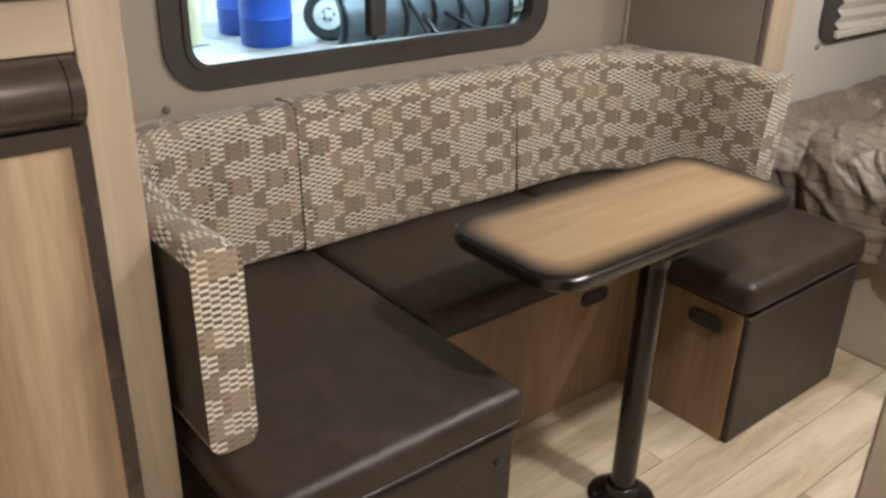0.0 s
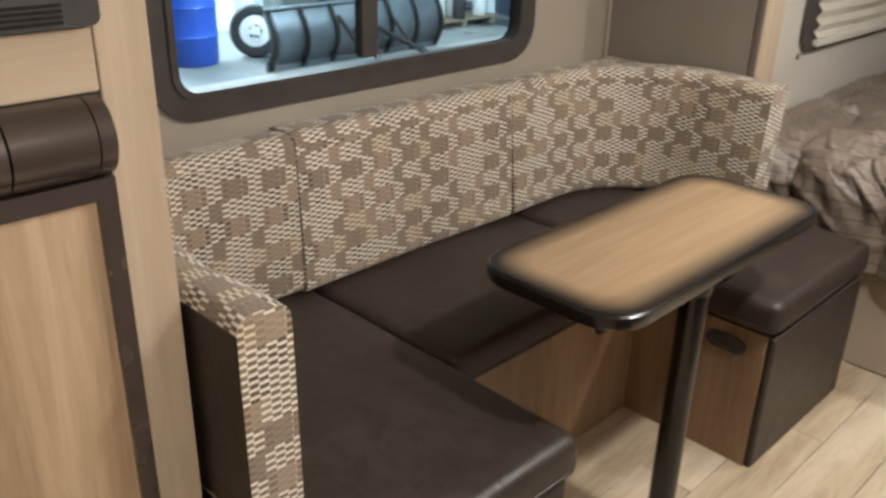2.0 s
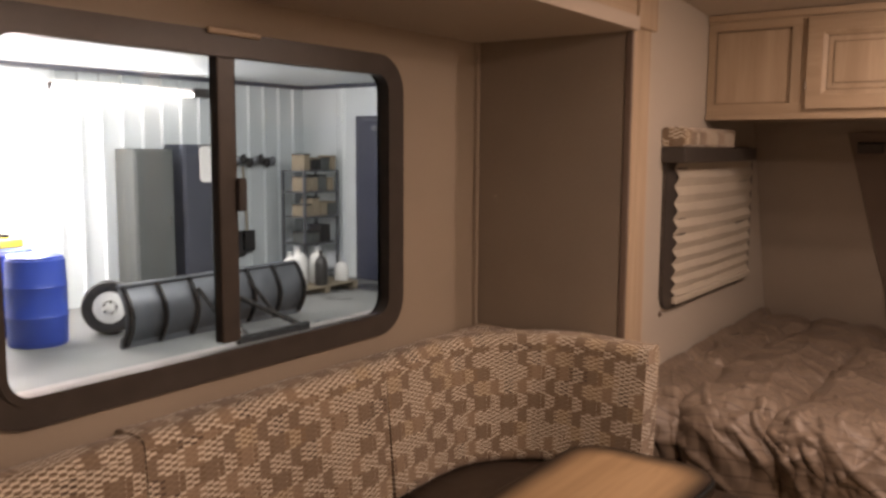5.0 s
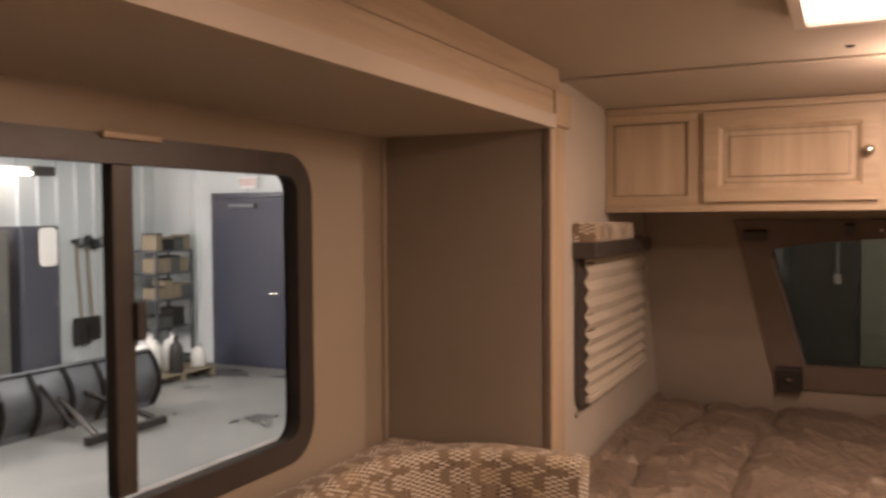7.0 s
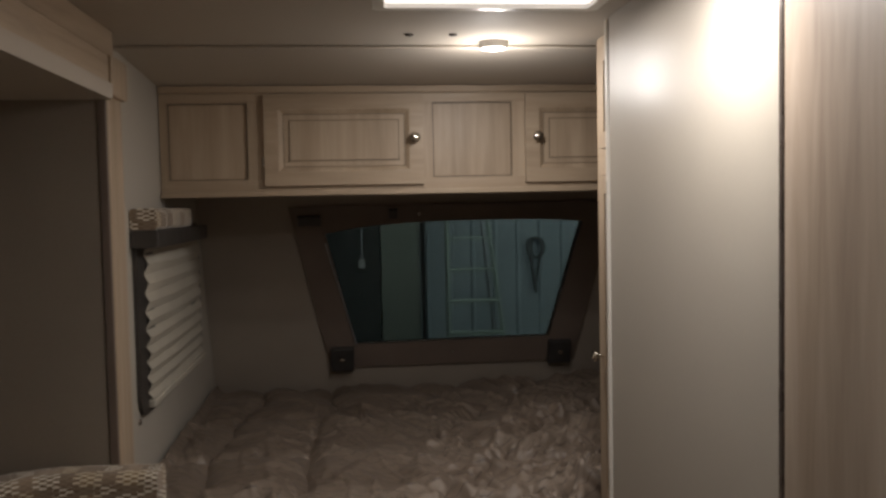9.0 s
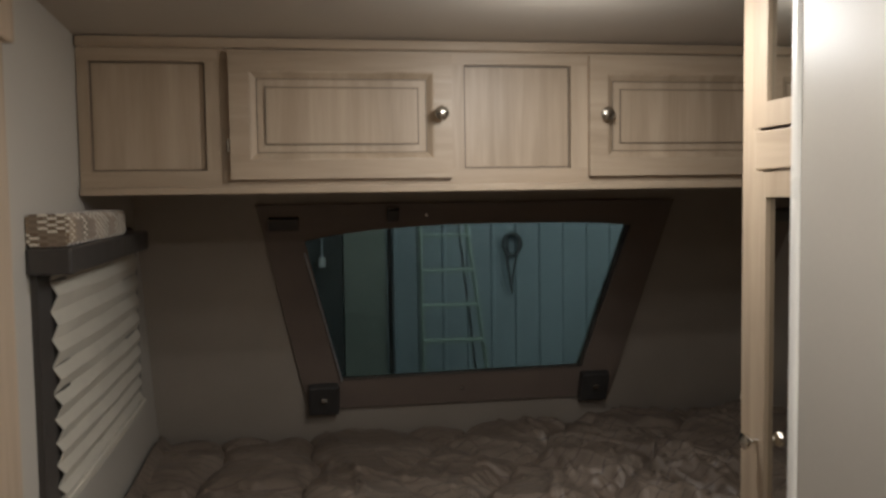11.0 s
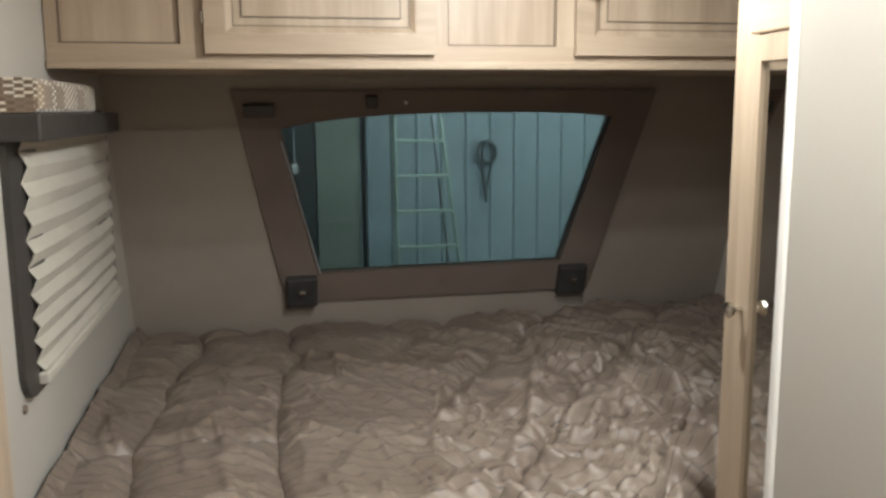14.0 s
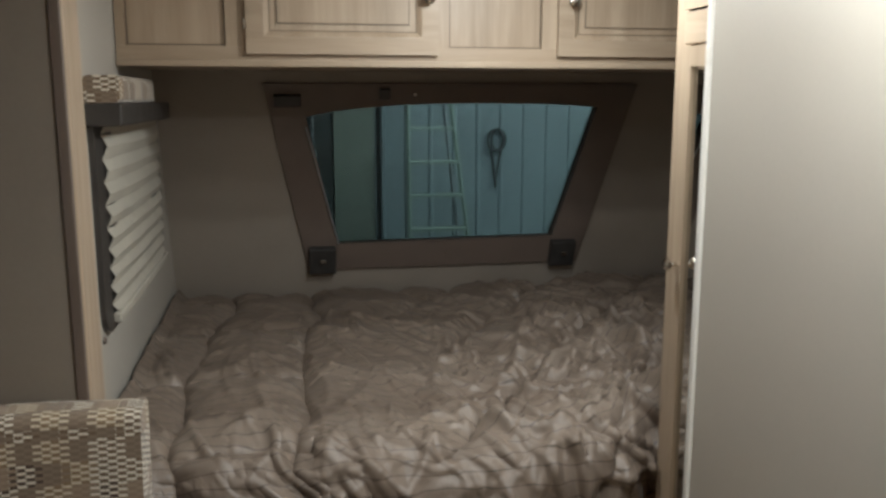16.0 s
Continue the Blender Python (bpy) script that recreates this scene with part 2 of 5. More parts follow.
FRAME = plain("dark_window_frame", (0.052, 0.045, 0.040), 0.4, 0, 0.2, 15, 0.1)
BRONZE = plain("bronze_moulding", (0.085, 0.064, 0.054), 0.27, 0.45, 0.08, 5, 0.05, 0.3)
DARK_METAL = plain("black_powder_coat", (0.016, 0.014, 0.013), 0.25, 0.3, 0.2, 20, 0.05, 0.4)
CHROME = plain("brushed_nickel", (0.62, 0.58, 0.52), 0.2, 1.0, 0.08)
VINYL = vinyl("brown_vinyl", (0.037, 0.0265, 0.020))
VINYL_WALL = vinyl("brown_vinyl_panel", (0.036, 0.026, 0.020))
FABRIC = fabric("patchwork_upholstery")
SATIN = satin("striped_satin")
BURST = table_top("sunburst_laminate")
SHADE = plain("cream_pleated_fabric", (0.50, 0.46, 0.385), 0.8, 0, 0.06, 12, 0.1)
BASE_PANEL = plain("beige_bed_base", (0.42, 0.345, 0.265), 0.6, 0, 0.06, 5, 0.1)
GROOVE_TONE = plain("dark_oak_groove", (0.17, 0.125, 0.085), 0.55, 0, 0.15)
SURROUND = plain("brown_window_surround", (0.155, 0.118, 0.095), 0.6, 0, 0.1, 8, 0.1)
CARPET = plain("headboard_panel", (0.31, 0.265, 0.22), 0.8, 0, 0.07, 5, 0.15)
GLASS = glass("clear_window_glass", (0.86, 0.92, 0.94))
TINT = glass("tinted_window_glass", (0.435, 0.46, 0.435))
MIRROR = plain("mirror", (0.62, 0.62, 0.60), 0.02, 1.0, 0.0, 3, 0.0)
GLOW = emit("lamp_diffuser", (1.0, 0.86, 0.70), 14)
GLOW_COOL = emit("floodlight_diffuser", (0.85, 0.95, 1.0), 40)
GLOW_TUBE = emit("fluorescent_tube", (0.85, 0.95, 1.0), 12)
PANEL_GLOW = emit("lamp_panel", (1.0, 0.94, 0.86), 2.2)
SHOP_WALL = plain("painted_metal_sheet", (0.55, 0.60, 0.60), 0.5, 0, 0.06, 1.2, 0.05)
BLUE_WALL = plain("blue_grey_metal_sheet", (0.40, 0.47, 0.49), 0.5, 0, 0.10, 1.2, 0.05)
BLUE = plain("blue_barrel_plastic", (0.02, 0.08, 0.42), 0.4, 0, 0.15, 3)
HOSE = plain("grey_hose", (0.12, 0.125, 0.13), 0.6, 0, 0.15)
RUBBER = plain("tyre_rubber", (0.02, 0.02, 0.02), 0.8, 0, 0.2)
STEEL = plain("worn_plow_steel", (0.13, 0.14, 0.15), 0.4, 0.5, 0.3, 5, 0.2)
DOOR_BLUE = plain("dark_blue_door_paint", (0.035, 0.042, 0.065), 0.5, 0, 0.1, 3)
LOCKER = plain("blue_grey_locker_paint", (0.055, 0.062, 0.08), 0.35, 0.1, 0.15, 2)
GREEN_BOARD = plain("pale_green_board", (0.33, 0.36, 0.30), 0.7, 0, 0.15, 2)
DRAPE = plain("grey_green_tarp", (0.085, 0.095, 0.09), 0.7, 0, 0.15, 3)
RED = plain("red_paint", (0.45, 0.03, 0.02), 0.4, 0, 0.1)
PALE_YELLOW = plain("pale_yellow_paint", (0.72, 0.63, 0.38), 0.5, 0, 0.15)
YELLOW = plain("yellow_plastic", (0.65, 0.45, 0.04), 0.5, 0, 0.1)
CARDBOARD = plain("cardboard", (0.27, 0.215, 0.15), 0.8, 0, 0.12)
FIBRE = plain("pale_green_fibreglass", (0.40, 0.49, 0.40), 0.6, 0, 0.05)
ALU = plain("aluminium", (0.5, 0.52, 0.53), 0.35, 0.7, 0.1)


def concrete():
    m, nt, b = mat("shop_concrete")
    v = coords(nt)
    big = noise_tex(nt, v, 0.7, 5, 0.6, 0.4)
    fine = noise_tex(nt, v, 30, 4)
    col = ramp(nt, mth(nt, "ADD", mth(nt, "MULTIPLY", big, 0.8), mth(nt, "MULTIPLY", fine, 0.2)), ((0.3, (0.135, 0.14, 0.135)), (0.7, (0.24, 0.245, 0.235))))
    wet = ramp(nt, noise_tex(nt, v, 0.8, 5, 0.55, 0.6), ((0.60, (0, 0, 0)), (0.66, (1, 1, 1))))
    ln(nt, mixc(nt, mth(nt, "MULTIPLY", wet, 0.6), col, (0.05, 0.05, 0.047)), b.inputs["Base Color"])
    ln(nt, ramp(nt, wet, ((0, (0.6,) * 3), (1, (0.25,) * 3))), b.inputs["Roughness"])
    bump(nt, b, fine, 0.15, 0.002)
    return m


CONCRETE = concrete()

# ---- mesh helpers ----


def link(name, bm, material, parent=None, label="", smooth=False):
    me = bpy.data.meshes.new(name)
    bm.normal_update()
    bm.to_mesh(me)
    bm.free()
    for m in (material if isinstance(material, (list, tuple)) else [material]):
        me.materials.append(m)
    if smooth:
        me.polygons.foreach_set("use_smooth", [True] * len(me.polygons))
        me.set_sharp_from_angle(angle=radians(38))
    ob = new(name, me)
    ob.parent = parent
    if label:
        ob["label"] = label
    return ob


def part(name, bm, material, parent, label="", smooth=False):
    return link(name, bm, material, parent, label, smooth)


def thing(name, label, category, group="", kind=""):
    return tagged(new(name), label, category, group, kind)


def box(x0, x1, y0, y1, z0, z1, bevel=0.0, seg=2, bm=None):
    """A box between two corners, added to bm, with rounded edges."""
    out = bm if bm is not None else bmesh.new()
    tmp = bmesh.new()
    bmesh.ops.create_cube(tmp, size=1.0, matrix=Matrix.LocRotScale(((x0 + x1) / 2, (y0 + y1) / 2, (z0 + z1) / 2), None, (abs(x1 - x0), abs(y1 - y0), abs(z1 - z0))))
    if bevel:
        bmesh.ops.bevel(tmp, geom=tmp.edges[:], offset=bevel, segments=seg, profile=0.5, affect="EDGES")
    merge(out, tmp)
    return out


def merge(out, tmp, m=None):
    if m is not None:
        tmp.transform(m)
    me = bpy.data.meshes.new("tmp")
    tmp.to_mesh(me)
    tmp.free()
    out.from_mesh(me)
    bpy.data.meshes.remove(me)
    return out


def rrect(a0, a1, b0, b1, r, n=7):
    """Points of a rounded rectangle, anticlockwise."""
    pts = []
    for ca, cb, s in ((a1 - r, b1 - r, 0), (a0 + r, b1 - r, 90), (a0 + r, b0 + r, 180), (a1 - r, b0 + r, 270)):
        for i in range(n + 1):
            t = radians(s + 90 * i / n)
            pts.append((ca + r * math.cos(t), cb + r * math.sin(t)))
    return pts


def ring(outer, inner, place, depth, bm=None):
    """A flat ring between two outlines with the same count of points; place(a, b, d) maps it into the world at depth d."""
    bm = bm or bmesh.new()
    loops = []
    for pts, d in ((outer, 0.0), (outer, depth), (inner, depth), (inner, 0.0)):
        loops.append([bm.verts.new(place(a, b, d)) for a, b in pts])
    n = len(outer)
    for k in range(4):
        A, B = loops[k], loops[(k + 1) % 4]
        for i in range(n):
            bm.faces.new((A[i], A[(i + 1) % n], B[(i + 1) % n], B[i]))
    bmesh.ops.recalc_face_normals(bm, faces=bm.faces[:])
    return bm


def prism(pts, place, depth, bm=None):
    bm = bm or bmesh.new()
    A = [bm.verts.new(place(a, b, 0.0)) for a, b in pts]
    B = [bm.verts.new(place(a, b, depth)) for a, b in pts]
    n = len(pts)
    bm.faces.new(A), bm.faces.new(B[::-1])
    for i in range(n):
        bm.faces.new((A[i], B[i], B[(i + 1) % n], A[(i + 1) % n]))
    bmesh.ops.recalc_face_normals(bm, faces=bm.faces[:])
    return bm


def tube(p0, p1, r0, r1=None, n=16, bm=None):
    bm = bm if bm is not None else bmesh.new()
    p0, p1 = Vector(p0), Vector(p1)
    tmp = bmesh.new()
    bmesh.ops.create_cone(tmp, cap_ends=True, segments=n, radius1=r0, radius2=r0 if r1 is None else r1, depth=(p1 - p0).length)
    q = (p1 - p0).to_track_quat("Z", "Y")
    return merge(bm, tmp, Matrix.LocRotScale((p0 + p1) / 2, q, None))


def lathe(profile, where, axis=(0, 0, 1), n=24, bm=None):
    """Turn a profile of (radius, height) round an axis."""
    bm = bm if bm is not None else bmesh.new()
    tmp = bmesh.new()
    rows = [[tmp.verts.new((r * math.cos(2 * math.pi * i / n), r * math.sin(2 * math.pi * i / n), h)) for i in range(n)] for r, h in profile]
    for A, B in zip(rows, rows[1:]):
        for i in range(n):
            tmp.faces.new((A[i], A[(i + 1) % n], B[(i + 1) % n], B[i]))
    tmp.faces.new(rows[0][::-1]), tmp.faces.new(rows[-1])
    bmesh.ops.recalc_face_normals(tmp, faces=tmp.faces[:])
    return merge(bm, tmp, Matrix.LocRotScale(where, Vector(axis).to_track_quat("Z", "Y"), None))


def sweep(path, thick, z0, z1, r=0.025, lean=0.0, puff=0.006, u0=0.0):
    """A cushion swept along a plan path; its first side (to the left of the way) is the back. UV in metres, material 1 on the back."""
    bm = bmesh.new()
    uv = bm.loops.layers.uv.new("UVMap")
    sec = rrect(-thick / 2, thick / 2, z0, z1, r, 4)
    n = len(sec)
    per = [0.0]
    for i in range(n):
        a, b = sec[i], sec[(i + 1) % n]
        per.append(per[-1] + math.dist(a, b))
    rows, along, total = [], [], u0
    for k, p in enumerate(path):
        q0, q1 = path[max(k - 1, 0)], path[min(k + 1, len(path) - 1)]
        t = Vector((q1[0] - q0[0], q1[1] - q0[1])).normalized()
        nrm = Vector((t.y, -t.x))
        if k:
            total += math.dist(p, path[k - 1])
        along.append(total)
        row = []
        for a, z in sec:
            h = (z - z0) / (z1 - z0)
            wob = noise.noise(Vector((total * 5, z * 6, thick * 40))) * puff
            off = a - lean * (h - 0.5) + (wob if a > 0 else 0)
            row.append(bm.verts.new((p[0] + nrm.x * off, p[1] + nrm.y * off, z + wob * 0.5)))
        rows.append(row)
    for k in range(len(rows) - 1):
        for i in range(n):
            j = (i + 1) % n
            f = bm.faces.new((rows[k][i], rows[k][j], rows[k + 1][j], rows[k + 1][i]))
            for lp, (u, v) in zip(f.loops, ((along[k], per[i]), (along[k], per[i + 1]), (along[k + 1], per[i + 1]), (along[k + 1], per[i]))):
                lp[uv].uv = (u, v)
            if sec[i][0] < -thick / 2 + 0.002 and sec[j][0] < -thick / 2 + 0.002:
                f.material_index = 1
    for row in (rows[0], rows[-1]):
        f = bm.faces.new(row)
        for lp in f.loops:
            i = row.index(lp.vert)
            lp[uv].uv = (sec[i][0], sec[i][1])
        g = bmesh.ops.inset_region(bm, faces=[f], thickness=0.012, depth=0.008)
    bmesh.ops.recalc_face_normals(bm, faces=bm.faces[:])
    return bm


def bend(points, radii, step=0.03):
    """A plan path through corner points, rounded at each inner corner."""
    out = [Vector(points[0])]
    for i in range(1, len(points) - 1):
        p, a, b = Vector(points[i]), Vector(points[i - 1]), Vector(points[i + 1])
        da, db = (a - p).normalized(), (b - p).normalized()
        r = radii[i - 1]
        half = da.angle(db) / 2
        cut = r / math.tan(half)
        c = p + (da + db).normalized() * (r / math.sin(half))
        s, e = p + da * cut - c, p + db * cut - c
        a0 = math.atan2(s.y, s.x)
        d = math.atan2(s.x * e.y - s.y * e.x, s.dot(e))
        for k in range(13):
            t = a0 + d * k / 12
            out.append(c + Vector((math.cos(t), math.sin(t))) * r)
    out.append(Vector(points[-1]))
    fine = [out[0]]
    for p in out[1:]:
        q = fine[-1]
        m = max(1, int((p - q).length / step))
        fine += [q + (p - q) * (k + 1) / m for k in range(m)]
    return [(p.x, p.y) for p in fine]

# ---- structure ----
LW, RW, SLIDE, FLOOR_BACK = 1.575, -0.70, 2.075, -1.15


def structure(name, bm, material, label, category, smooth=False):
    return tagged(link(name, bm, material, None, "", smooth), label, category, "", "structure")


floor = structure("floor", box(FLOOR_BACK, 4.45, RW - 0.04, SLIDE + 0.04, -0.10, -0.008), PLANK, "pale wood-look vinyl plank floor of the trailer", "floor")


def wall_with_hole(x0, x1, z0, z1, hx0, hx1, hz0, hz1, y0, y1):
    bm = box(x0, x1, y0, y1, z0, hz0)
    box(x0, x1, y0, y1, hz1, z1, 0, 2, bm)
    box(x0, hx0, y0, y1, hz0, hz1, 0, 2, bm)
    box(hx1, x1, y0, y1, hz0, hz1, 0, 2, bm)
    return bm


structure("wall_slide", wall_with_hole(-0.30, 2.60, -0.1, 1.90, 0.89, 2.12, 0.97, 1.72, SLIDE, SLIDE + 0.04), WALL, "taupe panelled back wall of the slide-out with a window", "wall")
structure("wall_slide_end", box(2.555, 2.595, 1.53, SLIDE, 0.0, 1.90), WALL_END, "darker taupe end wall of the slide-out beside the bench", "wall")
structure("wall_side", wall_with_hole(2.595, 4.46, -0.1, 2.10, 3.02, 3.96, 0.96, 1.47, LW, LW + 0.04), WALL_PALE, "pale panelled side wall beside the bed", "wall")
structure("wall_side_rear", box(FLOOR_BACK, -0.30, LW, LW + 0.04, -0.1, 2.10), WALL, "taupe side wall behind the refrigerator cabinet", "wall")
structure("wall_slide_rear", box(-0.34, -0.30, LW, SLIDE + 0.04, -0.1, 1.90), WALL, "taupe end wall of the slide-out behind the refrigerator", "wall")
structure("wall_right", wall_with_hole(FLOOR_BACK, 4.46, -0.1, 2.10, 3.16, 4.04, 0.96, 1.47, RW - 0.04, RW), WALL_PALE, "pale panelled side wall across the bed", "wall")
structure("wall_rear", box(FLOOR_BACK - 0.04, FLOOR_BACK, RW - 0.04, LW + 0.04, -0.1, 2.10), WALL, "taupe rear wall of the trailer", "wall")
structure("ceiling_slide", box(-0.30, 2.555, 1.50, SLIDE, 1.835, 1.875), CEIL, "taupe ceiling of the slide-out", "ceiling")
bm = box(FLOOR_BACK, 2.83, RW, LW, 2.02, 2.06)
prism([(2.83, 2.02), (3.40, 1.985), (3.40, 2.06), (2.83, 2.06)], lambda a, b, d: (a, RW + d, b), LW - RW, bm)
box(3.40, 4.46, RW, LW, 2.0, 2.06, 0, 2, bm)
structure("ceiling", bm, CEIL, "smooth beige ceiling of the trailer", "ceiling")
structure("ceiling_trim", box(2.815, 2.845, RW, LW, 2.010, 2.019, 0.004), CEIL, "narrow pale ceiling seam strip", "trim")


def front_x(z):
    return 4.32 - 0.365 * (z - 0.84)


def front_place(a, b, d):
    return (front_x(b) + d, a, b)


HOLE = [(1.033, 1.436), (0.909, 0.915), (-0.003, 0.925), (-0.118, 1.470), (0.0, 1.480), (0.165, 1.485), (0.40, 1.486), (0.527, 1.485), (0.667, 1.480), (0.804, 1.471), (0.939, 1.455)]
TOP_Y = [a for a, b in HOLE[4:]]
structure("wall_front", ring([(LW, 2.05), (LW, 0.0), (RW, 0.0), (RW, 2.05)] + [(a, 2.05) for a in TOP_Y], HOLE, front_place, 0.05), CARPET, "raked dark taupe front wall behind the bed", "wall")

# slide-out trim: header beam, crown strip and post
beam = thing("slide_fascia", "washed oak fascia board framing the slide-out opening", "trim", "", "structure")
part("header_board", box(-0.30, 2.545, 1.505, 1.545, 1.845, 1.945, 0.004), OAK_X, beam)
part("crown_strip", box(-0.30, 2.63, 1.515, 1.555, 1.95, 2.018, 0.004), OAK_X, beam)
part("side_post", box(2.560, 2.690, 1.515, 1.572, 0.0, 1.945, 0.008), OAK, beam)
part("corner_block", box(2.553, 2.70, 1.50, 1.573, 1.845, 1.948, 0.005), OAK, beam)
part("rubber_seal", box(2.550, 2.561, 1.518, 1.540, 0.0, 1.842, 0.003), SURROUND, beam)
part("corner_bead", box(2.538, 2.5545, 2.060, 2.0745, 0.0, 1.834, 0.004), WALL, beam, "taupe corner bead strip")


# ---- windows ----
def slide_window():
    w = thing("window_1", "wide sliding window with a black rounded frame", "window", "", "structure")
    P = lambda a, b, d: (a, SLIDE - 0.012 + d, b)
    part("window_frame", ring(rrect(0.853, 2.142, 0.932, 1.752, 0.11), rrect(0.914, 2.078, 0.989, 1.702, 0.055), P, 0.05), FRAME, w, "black rounded window frame", True)
    part("inner_lip", ring(rrect(0.906, 2.084, 0.981, 1.71, 0.06), rrect(0.922, 2.066, 0.997, 1.693, 0.05), lambda a, b, d: (a, SLIDE - 0.018 + d, b), 0.03), FRAME, w, "", True)
    part("mullion", box(1.452, 1.508, SLIDE - 0.004, SLIDE + 0.03, 1.01, 1.70, 0.006), FRAME, w)
    part("latch", box(1.500, 1.525, SLIDE - 0.018, SLIDE, 1.33, 1.41, 0.005), BLACK, w, "black sliding latch")
    part("top_catch", box(1.416, 1.575, SLIDE - 0.022, SLIDE - 0.013, 1.742, 1.758, 0.004), OAK_X, w, "small pale label strip")
    for x0, x1, dy in ((0.925, 1.48, 0.018), (1.48, 2.09, 0.026)):
        pane = part("pane", box(x0, x1, SLIDE + dy, SLIDE + dy + 0.003, 1.004, 1.701), GLASS, w, "clear glass pane")
        pane.visible_shadow = False
    return w


slide_window()


def side_window(name, y, s, x0, x1, label):
    """A window with a black frame, a pleated shade half out of it, in a side wall whose inner face is at y; s points into the room."""
    w = thing(name, label, "window", "", "structure")
    part("window_frame", ring(rrect(x0 - 0.05, x1 + 0.05, 0.915, 1.50, 0.07), rrect(x0 + 0.16, x1 - 0.16, 0.995, 1.45, 0.03), lambda a, b, d: (a, y + s * (0.014 - d), b), 0.05), FRAME, w, "black rounded window frame", True)
    part("pane", box(x0, x1, y - s * 0.02, y - s * 0.023, 0.965, 1.45), GLASS, w, "clear glass pane")
    return w


side_window("window_2", LW, -1, 3.02, 3.95, "bedside window with a black rounded frame")
side_window("window_3", RW, 1, 3.16, 4.03, "bedside window with a black rounded frame on the far wall")


def pleated_shade(y, s, x0, x1, z0, z1):
    sh = thing("pleated_shade", "cream pleated fabric shade drawn down over the bedside window", "window shade", "bedside shades")
    bm = bmesh.new()
    n, rows = 9, []
    for k in range(2 * n + 1):
        z = z1 - (z1 - z0 - 0.03) * (1.18 * k / (2 * n) - 0.18 * (k / (2 * n)) ** 2.2)
        dep = 0.013 if k % 2 else 0.0225
        edge = 0.0 if k % 2 else 0.022
        row = []
        for i in range(13):
            f = i / 12
            x = (x0 + edge) + (x1 - x0 - edge) * f
            sag = 0.006 * math.sin(f * math.pi) + 0.003 * noise.noise(Vector((x * 4, z * 9, 2)))
            row.append(bm.verts.new((x, y + s * (dep + 0.004 * noise.noise(Vector((x * 3, k, 0)))), z - sag)))
        rows.append(row)
    for A, B in zip(rows, rows[1:]):
        for i in range(12):
            bm.faces.new((A[i], A[i + 1], B[i + 1], B[i]))
    bm.normal_update()
    bmesh.ops.solidify(bm, geom=bm.faces[:], thickness=0.0015)
    part("pleats", bm, SHADE, sh)
    part("bottom_rail", box(x0 + 0.01, x1, y + s * 0.012, y + s * 0.034, z0, z0 + 0.026, 0.005), SHADE, sh)
    return sh


pleated_shade(LW, -1, 3.05, 3.97, 0.93, 1.45)
pleated_shade(RW, 1, 3.18, 4.06, 0.93, 1.45)


def valance(y, s, x0, x1, xb):
    v = thing("window_valance", "patchwork fabric valance with a dark lower board over the bedside window", "valance", "bedside valances")
    bm = sweep([(x0, y + s * 0.042), (x0 + 0.02, y + s * 0.042), ((x0 + x1) / 2, y + s * 0.042), (x1, y + s * 0.042)], 0.08, 1.495, 1.56, 0.012, 0, 0.002, 3.3)
    part("fabric_cover", bm, [FABRIC, FABRIC], v, "patchwork woven fabric")
    part("lower_board", box(x0 - 0.004, xb, y + s * 0.002, y + s * 0.086, 1.44, 1.494, 0.005), FRAME, v, "dark brown board")
    return v


valance(LW, -1, 2.95, 3.50, 3.80)
valance(RW, 1, 3.12, 3.80, 4.05)


def front_window():
    w = thing("window_4", "dark tinted trapezoid front window with brown surround", "window", "", "structure")
    outer = [(1.19, 1.56), (1.03, 0.80), (-0.13, 0.80), (-0.27, 1.56)] + [(a, 1.56) for a in TOP_Y]
    part("window_surround", ring(outer, HOLE, lambda a, b, d: (front_x(b) - 0.015 + d, a, b), 0.045), SURROUND, w, "brown padded surround")
    part("pane", prism(HOLE, lambda a, b, d: (front_x(b) + 0.02 + d, a, b), 0.004), TINT, w, "dark tinted glass").visible_shadow = False
    trim = [(a + (0.005 if a > 0.4 else -0.005), b + (0.005 if b > 1.2 else -0.005)) for a, b in HOLE]
    part("rubber_gasket", ring(trim, HOLE, lambda a, b, d: (front_x(b) - 0.018 + d, a, b), 0.03), SURROUND, w)
    for y, z, k in ((1.10, 1.50, 0.05), (0.735, 1.525, 0.02)):
        bm = box(-0.022, 0.004, -k, k, -0.022, 0.022, 0.005)
        bm.transform(pose(front_x(z) - 0.015, y, z, 0, -20, 0))
        part("shade_bracket", bm, FRAME, w, "dark plastic bracket")
    for y, z in ((0.62, 1.52), (0.46, 0.862)):
        part("screw", lathe(((0.007, 0), (0.006, 0.004), (0.002, 0.005)), (front_x(z) - 0.0155, y, z), (-1, 0, -0.3), 10), CHROME, w, "bright screw head")
    # Pale tube added as the bright highlight along the gasket's left edge.
    (ya, za), (yb, zb) = HOLE[0], HOLE[1]
    part("stay_cord", tube((front_x(za - 0.04) - 0.024, ya, za - 0.04), (front_x(zb) - 0.024, yb, zb), 0.003, None, 6), ALU, w, "thin pale tube drawn as the highlight on the gasket edge")
    for y in (0.975, -0.055):
        bm = box(-0.03, 0.02, -0.055, 0.055, -0.06, 0.06, 0.006)
        bm.transform(pose(front_x(0.85) - 0.015, y, 0.85, 0, -20, 0))
        latch = part("window_latch", bm, BLACK, w, "black plastic latch box")
        bm = box(-0.044, -0.028, -0.012, 0.012, 0.0, 0.018, 0.004)
        bm.transform(pose(front_x(0.85) - 0.015, y, 0.85, 0, -20, 0))
        part("latch_pin", bm, CHROME, latch, "shiny metal pin")
    return w


front_window()

